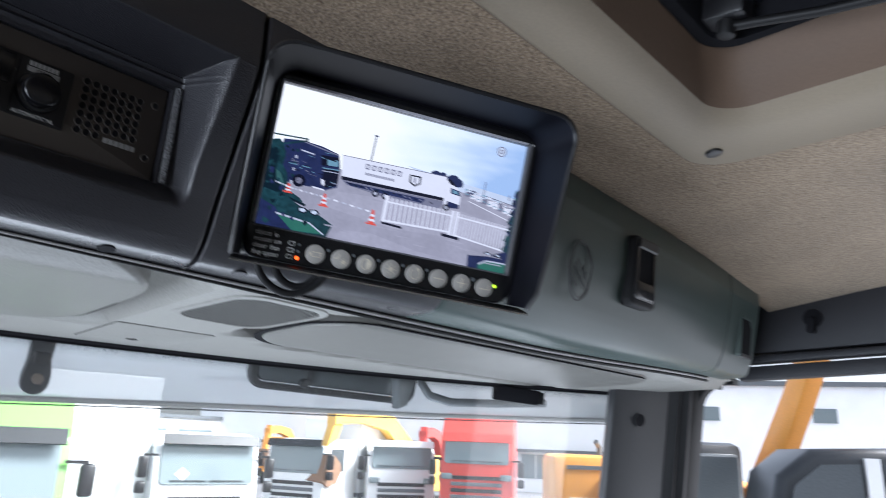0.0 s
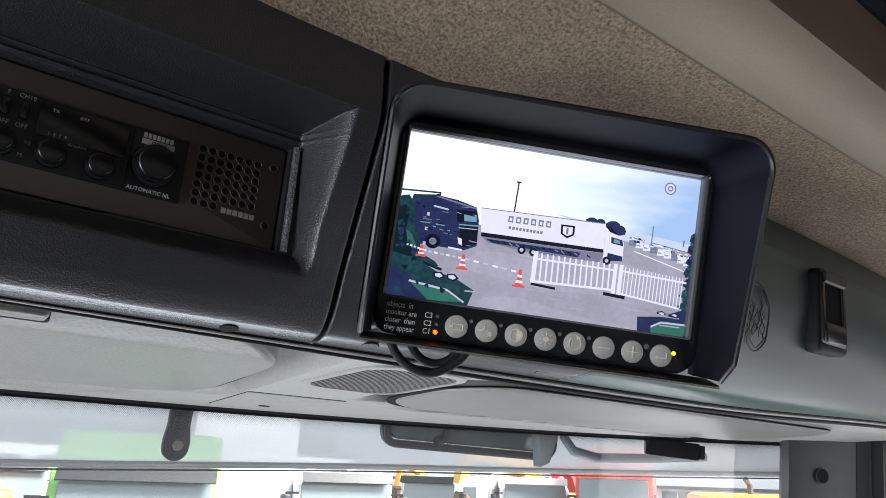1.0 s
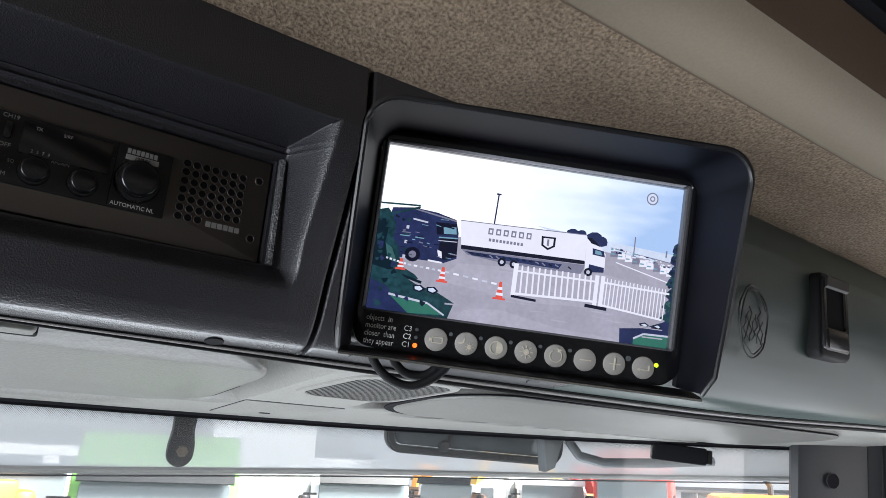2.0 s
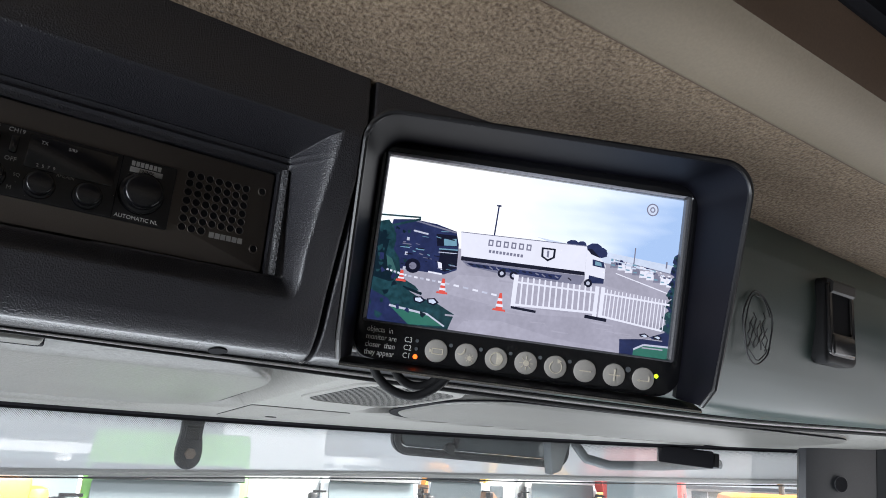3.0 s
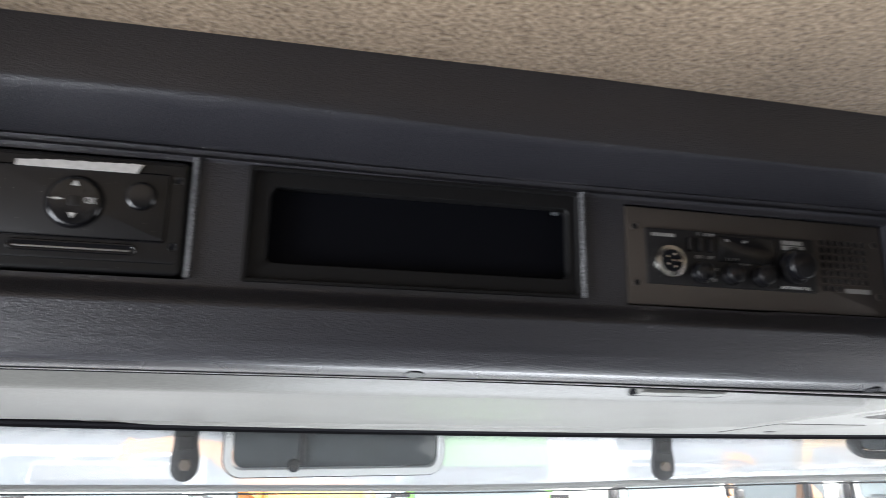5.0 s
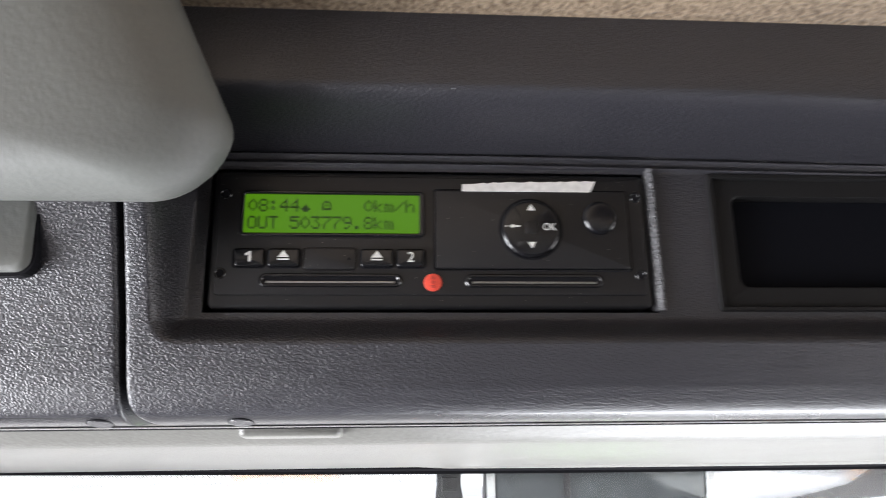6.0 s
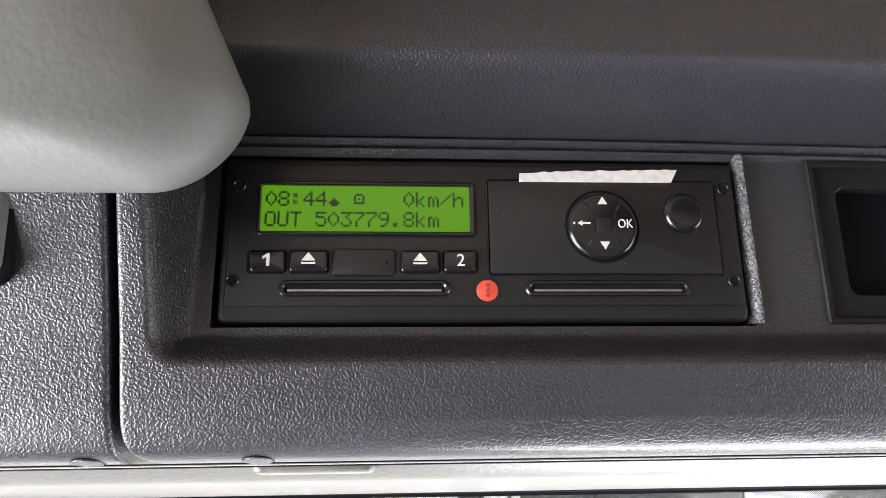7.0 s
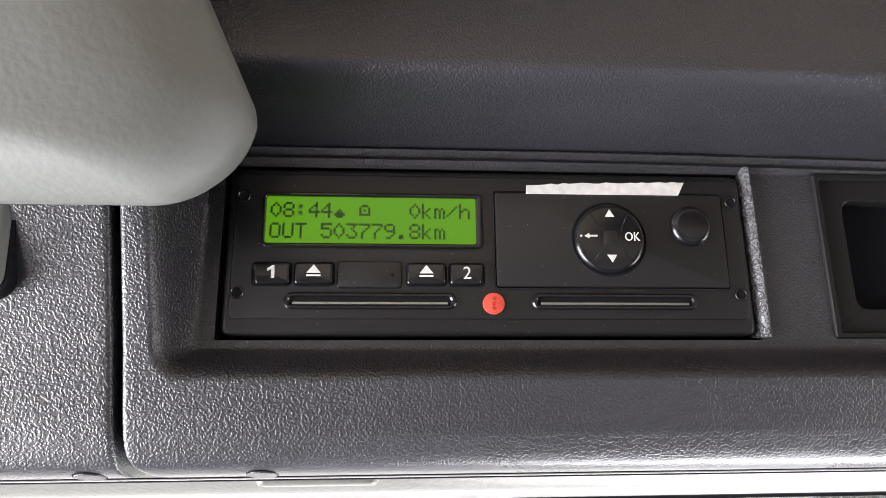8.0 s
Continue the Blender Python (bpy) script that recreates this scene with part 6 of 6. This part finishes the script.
def spot(az, d, face=None):
    """Standing d metres out at that bearing from the cab, its front turned to the cab."""
    a = radians(az)
    return pose(EYE.x + d * math.sin(a), EYE.y + d * math.cos(a), 0, 0, 0, -(az if face is None else face))


def wheel_at(parent, x, y, r=0.5, w=0.3):
    wh = part("wheel", prism(bmesh.new(), [(y + r * math.cos(a * math.pi / 12), r + r * math.sin(a * math.pi / 12)) for a in range(24)], x - w / 2, x + w / 2, 0.04, 2, axis="x"), M_TYRE, parent, smooth=True)
    part("rim", prism(bmesh.new(), [(y + r * 0.55 * math.cos(a * math.pi / 12), r + r * 0.55 * math.sin(a * math.pi / 12)) for a in range(24)], x - w / 2 - 0.01, x + w / 2 + 0.01, axis="x"), M_STEEL, wh)


def lorry(m, paint, top, label, visor_dark=True, body_len=0.0, body_paint=None, body_top=3.9, glass=M_TINT2, slats=4, mark=False, sill=1.80, tall=0.93):
    """A cab-over lorry, its front at y = 0 facing -y; top is the height of the cab's roof."""
    ob = thing("lorry", m, label, "lorry", "lorries in the yard")
    W = 1.22
    lamp_z = sill - 0.50 if sill > 2 else 0.55
    shoulder = min(top - 0.25, sill + 1.15)
    bm = bmesh.new()
    side = [(0.02, 0.45), (0.0, sill - 0.05), (0.16, min(sill + 0.98, shoulder - 0.05)), (0.34, shoulder), (0.75, top - 0.04), (1.0, top), (2.05, top), (2.15, top - 0.2), (2.15, 0.9), (1.95, 0.6), (1.0, 0.55)]
    prism(bm, side, -W, W, axis="x")
    bmesh.ops.recalc_face_normals(bm, faces=bm.faces)
    bmesh.ops.bevel(bm, geom=list(bm.edges), offset=0.06, segments=2, profile=0.5, affect="EDGES")
    part("cab_body", bm, paint, ob, smooth=True)
    wsn = part("windscreen", prism(bmesh.new(), rounded(-1.08, 1.08, 0.0, tall, 0.10), -0.02, 0.03, 0.01), glass, ob, "tinted windscreen", at=pose(0, -0.015, sill, -8.7))
    for sg in (-0.45, 0.45):
        part("wiper", boxed(sg - 0.40, sg + 0.40, -0.05, -0.03, 0.05 + 0.02, 0.09), M_BLACK, wsn)
    if mark:
        part("paper_sign", prism(bmesh.new(), [(-0.75, 0.22), (-0.58, 0.38), (-0.42, 0.24), (-0.58, 0.08)], -0.03, -0.022), M_WHITE, wsn, "white paper sign")
    part("sun_visor", prism(bmesh.new(), [(-0.30, 0.30), (-0.22, 0.52), (-0.18, 0.52), (-0.25, 0.28)], -1.12, 1.12, axis="x"), M_MACHINE if visor_dark else paint, ob, at=pose(0, 0.16, sill + tall - 0.33))
    for i in range(slats):
        part("grille_slat", boxed(-0.85, 0.85, -0.03, 0.03, 0.82 + 0.20 * i, 0.94 + 0.20 * i, 0.015), M_BLACK if i % 2 else M_GREYBODY, ob)
    part("bumper", boxed(-W - 0.01, W + 0.01, -0.08, 0.30, 0.35, 0.72, 0.05), paint, ob, smooth=True)
    for sg in (-1, 1):
        part("headlight", boxed(sg * 0.98 - 0.18, sg * 0.98 + 0.18, -0.11, 0.0, lamp_z, lamp_z + 0.19, 0.03), M_TINT2, ob, smooth=True)
        mir = part("mirror", boxed(sg * 1.47 - 0.11, sg * 1.47 + 0.11, -0.10, 0.10, 1.95, 2.42, 0.05), M_BLACK, ob, smooth=True)
        part("small_mirror", boxed(sg * 1.47 - 0.11, sg * 1.47 + 0.11, -0.10, 0.10, 1.62, 1.88, 0.05), M_BLACK, mir, smooth=True)
        part("mirror_arm", boxed(min(sg * 1.15, sg * 1.47), max(sg * 1.15, sg * 1.47), 0.0, 0.05, 2.42, 2.47), M_BLACK, mir)
        part("side_window", boxed(sg * W - 0.012, sg * W + 0.012, 0.40, 1.30, 1.85, 2.62, 0.01), M_TINT, ob)
        wheel_at(ob, sg * 1.05, 1.25)
    if body_len:
        bx = part("box_body", boxed(-1.25, 1.25, 2.35, 2.35 + body_len, 1.0, body_top, 0.03), body_paint or M_TRUCKW, ob, "plain white box body")
        part("side_rail", boxed(-1.26, 1.26, 2.34, 2.36 + body_len, 0.95, 1.10), M_GREYBODY, bx)
        for sg in (-1, 1):
            wheel_at(ob, sg * 1.05, 1.6 + body_len)
    return ob


def digger(m, paint, label, pts, stick, reach_x=0.0, cab_dark=True, bucket=True, wide=0.45):
    """A tracked excavator, its arm in the y-z plane to -y."""
    ob = thing("excavator", m, label, "excavator", "machines in the yard")
    for sg in (-1, 1):
        part("track", prism(bmesh.new(), rounded(-1.9, 1.9, 0.0, 0.9, 0.42), sg * 1.2 - 0.3, sg * 1.2 + 0.3, axis="x"), M_TYRE, ob, smooth=True)
    part("house", boxed(-1.3, 1.3, -0.6, 2.4, 1.1, 2.45, 0.12), paint, ob, smooth=True)
    part("counterweight", boxed(-1.35, 1.35, 2.3, 2.9, 1.15, 2.2, 0.2), paint, ob, smooth=True)
    cabp = part("cab", boxed(-1.3, -0.3, -1.3, 0.6, 1.2, 3.05, 0.12), M_MACHINE if cab_dark else paint, ob, smooth=True)
    part("cab_window", boxed(-1.2, -0.4, -1.34, -1.2, 1.7, 2.9, 0.04), M_TINT, cabp)
    part("cab_window", boxed(-1.34, -1.2, -1.1, 0.4, 1.8, 2.9, 0.04), M_TINT, cabp)
    part("boom", prism(bmesh.new(), pts, 0.275 - wide / 2, 0.275 + wide / 2, 0.04, 2, axis="x"), paint, ob, smooth=True)
    part("stick", prism(bmesh.new(), stick, 0.10, 0.45, 0.03, 2, axis="x"), paint, ob, smooth=True)
    part("ram", tube(bmesh.new(), [(0.28, pts[0][0], pts[0][1] + 0.15), (0.28, (pts[0][0] + pts[2][0]) / 2, (pts[0][1] + pts[2][1]) / 2 + 0.15)], 0.07), M_STEEL, ob)
    if bucket:
        ty, tz = stick[-1]
        part("bucket", prism(bmesh.new(), [(ty - 0.12, tz + 0.1), (ty + 0.25, tz + 0.08), (ty + 0.58, tz - 0.2), (ty + 0.62, tz - 0.5), (ty + 0.4, tz - 0.85), (ty, tz - 0.95), (ty - 0.3, tz - 0.75), (ty - 0.2, tz - 0.3)], -0.2, 0.72, 0.05, 2, axis="x"), M_MUD, ob, "muddy bucket", smooth=True)
    return ob


lorry(spot(13.2, 11.8), M_TRUCKG, 3.45, "lime green cab-over lorry with a dark sun visor", glass=M_TINT2)
box_trailer = thing("box_trailer", spot(20.6, 17.5, 8), "plain white tall box trailer parked in the yard", "trailer")
part("box_body", boxed(-1.25, 1.25, 0, 9, 1.05, 4.2, 0.03), M_TRUCKW, box_trailer)
part("chassis", boxed(-1.1, 1.1, 0.2, 8.8, 0.75, 1.05), M_GREYBODY, box_trailer)
for sg in (-1, 1):
    part("landing_leg", boxed(sg * 0.9 - 0.06, sg * 0.9 + 0.06, 1.5, 1.65, 0.0, 0.8), M_GREYBODY, box_trailer)
    for wy in (6.0, 7.3):
        wheel_at(box_trailer, sg * 1.05, wy)
lorry(spot(28.6, 17.6, 13), M_TRUCKW, 2.98, "white cab-over lorry with a paper sign in the windscreen", mark=True)
lorry(spot(35.0, 25, 70), M_TRUCKW, 2.95, "white lorry seen from its side with a box body", body_len=2.6, body_top=3.75)
lorry(spot(43.6, 25.5, 36), M_TRUCKW, 2.92, "small white cab-over lorry", visor_dark=False, glass=M_TINT2, sill=2.02, tall=0.78)
lorry(spot(49.6, 23.5, 56), M_TRUCKR, 4.02, "red cab-over lorry with a high roof", visor_dark=False, glass=M_TINT2, slats=6, sill=2.32, tall=0.75)
lorry(spot(-14.5, 12.5), M_TRUCKW, 2.98, "white cab-over lorry with a dark sun visor")
lorry(spot(-30, 15, -24), M_TRUCKW, 3.1, "white lorry with a white box body", body_len=7, body_top=3.8)
lorry(spot(4.5, 24), M_TRUCKW, 2.8, "white cab-over lorry further back in the row", glass=M_TINT2)

BOOM = [(-0.3, 1.9), (-0.3, 2.3), (-2.0, 3.6), (-3.6, 3.75), (-4.9, 3.55), (-4.9, 3.2), (-3.5, 3.3), (-2.3, 3.1), (-0.8, 1.9)]
STICK = [(-4.75, 3.75), (-4.4, 3.6), (-4.95, 2.2), (-5.05, 0.95), (-5.3, 0.95), (-5.25, 2.2)]
digger(spot(44.8, 29.5, 81), M_YELLOW, "yellow tracked excavator with its arm raised and bucket down", [(y * 1.15, z * 1.08) for y, z in BOOM], [(y * 1.15, z * 1.06) for y, z in STICK])
BOOM2 = [(-0.3, 1.8), (-0.3, 2.2), (-1.6, 3.75), (-2.9, 5.5), (-3.2, 5.5), (-2.95, 5.05), (-1.9, 3.5), (-0.65, 1.8)]
STICK2 = [(-2.9, 5.7), (-3.4, 5.9), (-5.4, 3.0), (-5.3, 2.9)]
digger(spot(67.9, 12, 38), M_ORANGE, "orange excavator with a dark cab and raised boom", BOOM2, STICK2, bucket=False, wide=0.24)
digger(spot(35.0, 50, 60), M_ORANGE, "orange excavator behind the lorries", BOOM, STICK, cab_dark=False)
digger(spot(46.6, 40, 60), M_TRUCKR, "red crane machine behind the lorries", BOOM, STICK, cab_dark=False, bucket=False)
digger(spot(-2.0, 24, 80), M_ORANGE, "orange excavator across the yard", BOOM, STICK, cab_dark=False)

engine = thing("machine_house", spot(58.8, 13.5, 50), "orange engine house of a site machine with a small vent", "machine")
part("house", boxed(-0.80, 1.0, -0.6, 1.6, 0.9, 2.80, 0.14), M_ORANGE, engine, smooth=True)
part("vent", boxed(-0.55, 0.15, -0.63, -0.58, 2.55, 2.62), M_GREYBODY, engine)
part("name_band", boxed(-0.5, 0.4, -0.625, -0.59, 1.95, 2.08), M_WHITE, engine, "pale worn band")
part("skid", boxed(-1.0, 1.0, -0.5, 1.5, 0.0, 0.92), M_GREYBODY, engine)
part("exhaust", tube(bmesh.new(), [(0.2, 0.4, 2.7), (0.2, 0.4, 2.95), (0.12, 0.3, 3.05)], 0.05), M_GREYBODY, engine)
hood2 = thing("loader", spot(75.4, 9.2, 60), "dark rounded loader cab with pale pillars", "loader")
part("cab", prism(bmesh.new(), [(-0.85, 0.9), (-0.90, 1.9), (-0.70, 2.70), (-0.35, 2.98), (0.65, 3.02), (0.95, 2.7), (1.0, 0.9)], -0.7, 0.8, 0.12, 3), M_MACHINE, hood2, smooth=True)
part("front_window", prism(bmesh.new(), [(-0.70, 1.5), (-0.72, 1.95), (-0.55, 2.6), (-0.28, 2.82), (0.10, 2.84), (0.10, 1.5)], -0.74, -0.68), M_TINT, hood2)
part("side_window", prism(bmesh.new(), [(0.32, 1.5), (0.32, 2.84), (0.60, 2.86), (0.84, 2.6), (0.86, 1.5)], -0.74, -0.68), M_TINT, hood2)
part("pillar", boxed(0.14, 0.28, -0.76, -0.68, 1.0, 2.90), M_TRUCKW, hood2)
part("base", boxed(-1.1, 1.3, -0.8, 0.9, 0.45, 0.92, 0.05), M_YELLOW, hood2)
for wx_ in (-0.9, 1.0):
    wheel_at(hood2, wx_, 0.0, 0.55, 0.4)
hall = thing("warehouse", pose(42, 26, 0, 0, 0, -62), "long white clad warehouse with a grey lower band of windows", "building")
part("wall", boxed(-30, 24, 0, 12, 0, 7.4), M_BUILDING, hall)
part("roof_edge", boxed(-30.2, 24.2, -0.25, 12.2, 7.4, 7.7), M_GREYBODY, hall)
part("canopy", boxed(-24, 8, -0.6, 0, 2.65, 2.85), M_GREYBODY, hall)
for i in range(12):
    win = part("window", boxed(-23 + 2.4 * i, -21 + 2.4 * i, -0.06, 0.02, 0.9, 2.5), M_TINT2, hall)
    part("mullion", boxed(-22.03 + 2.4 * i, -21.97 + 2.4 * i, -0.09, -0.05, 0.9, 2.5), M_TRUCKW, win)
for i in range(6):
    part("window", boxed(-20 + 7 * i, -18.6 + 7 * i, -0.06, 0.02, 5.1, 6.0), M_TINT2, hall)
far = thing("warehouse", pose(2, 48, 0, 0, 0, 6), "long pale warehouse closing the yard", "building")
part("wall", boxed(-45, 34, 0, 14, 0, 4.2), M_BUILDING, far)
part("roof_edge", boxed(-45.2, 34.2, -0.2, 14.2, 4.2, 4.45), M_GREYBODY, far)
for i in range(20):
    part("roller_door", boxed(-43 + 3.9 * i, -40 + 3.9 * i, -0.05, 0.02, 0, 3.4), M_TINT2, far)
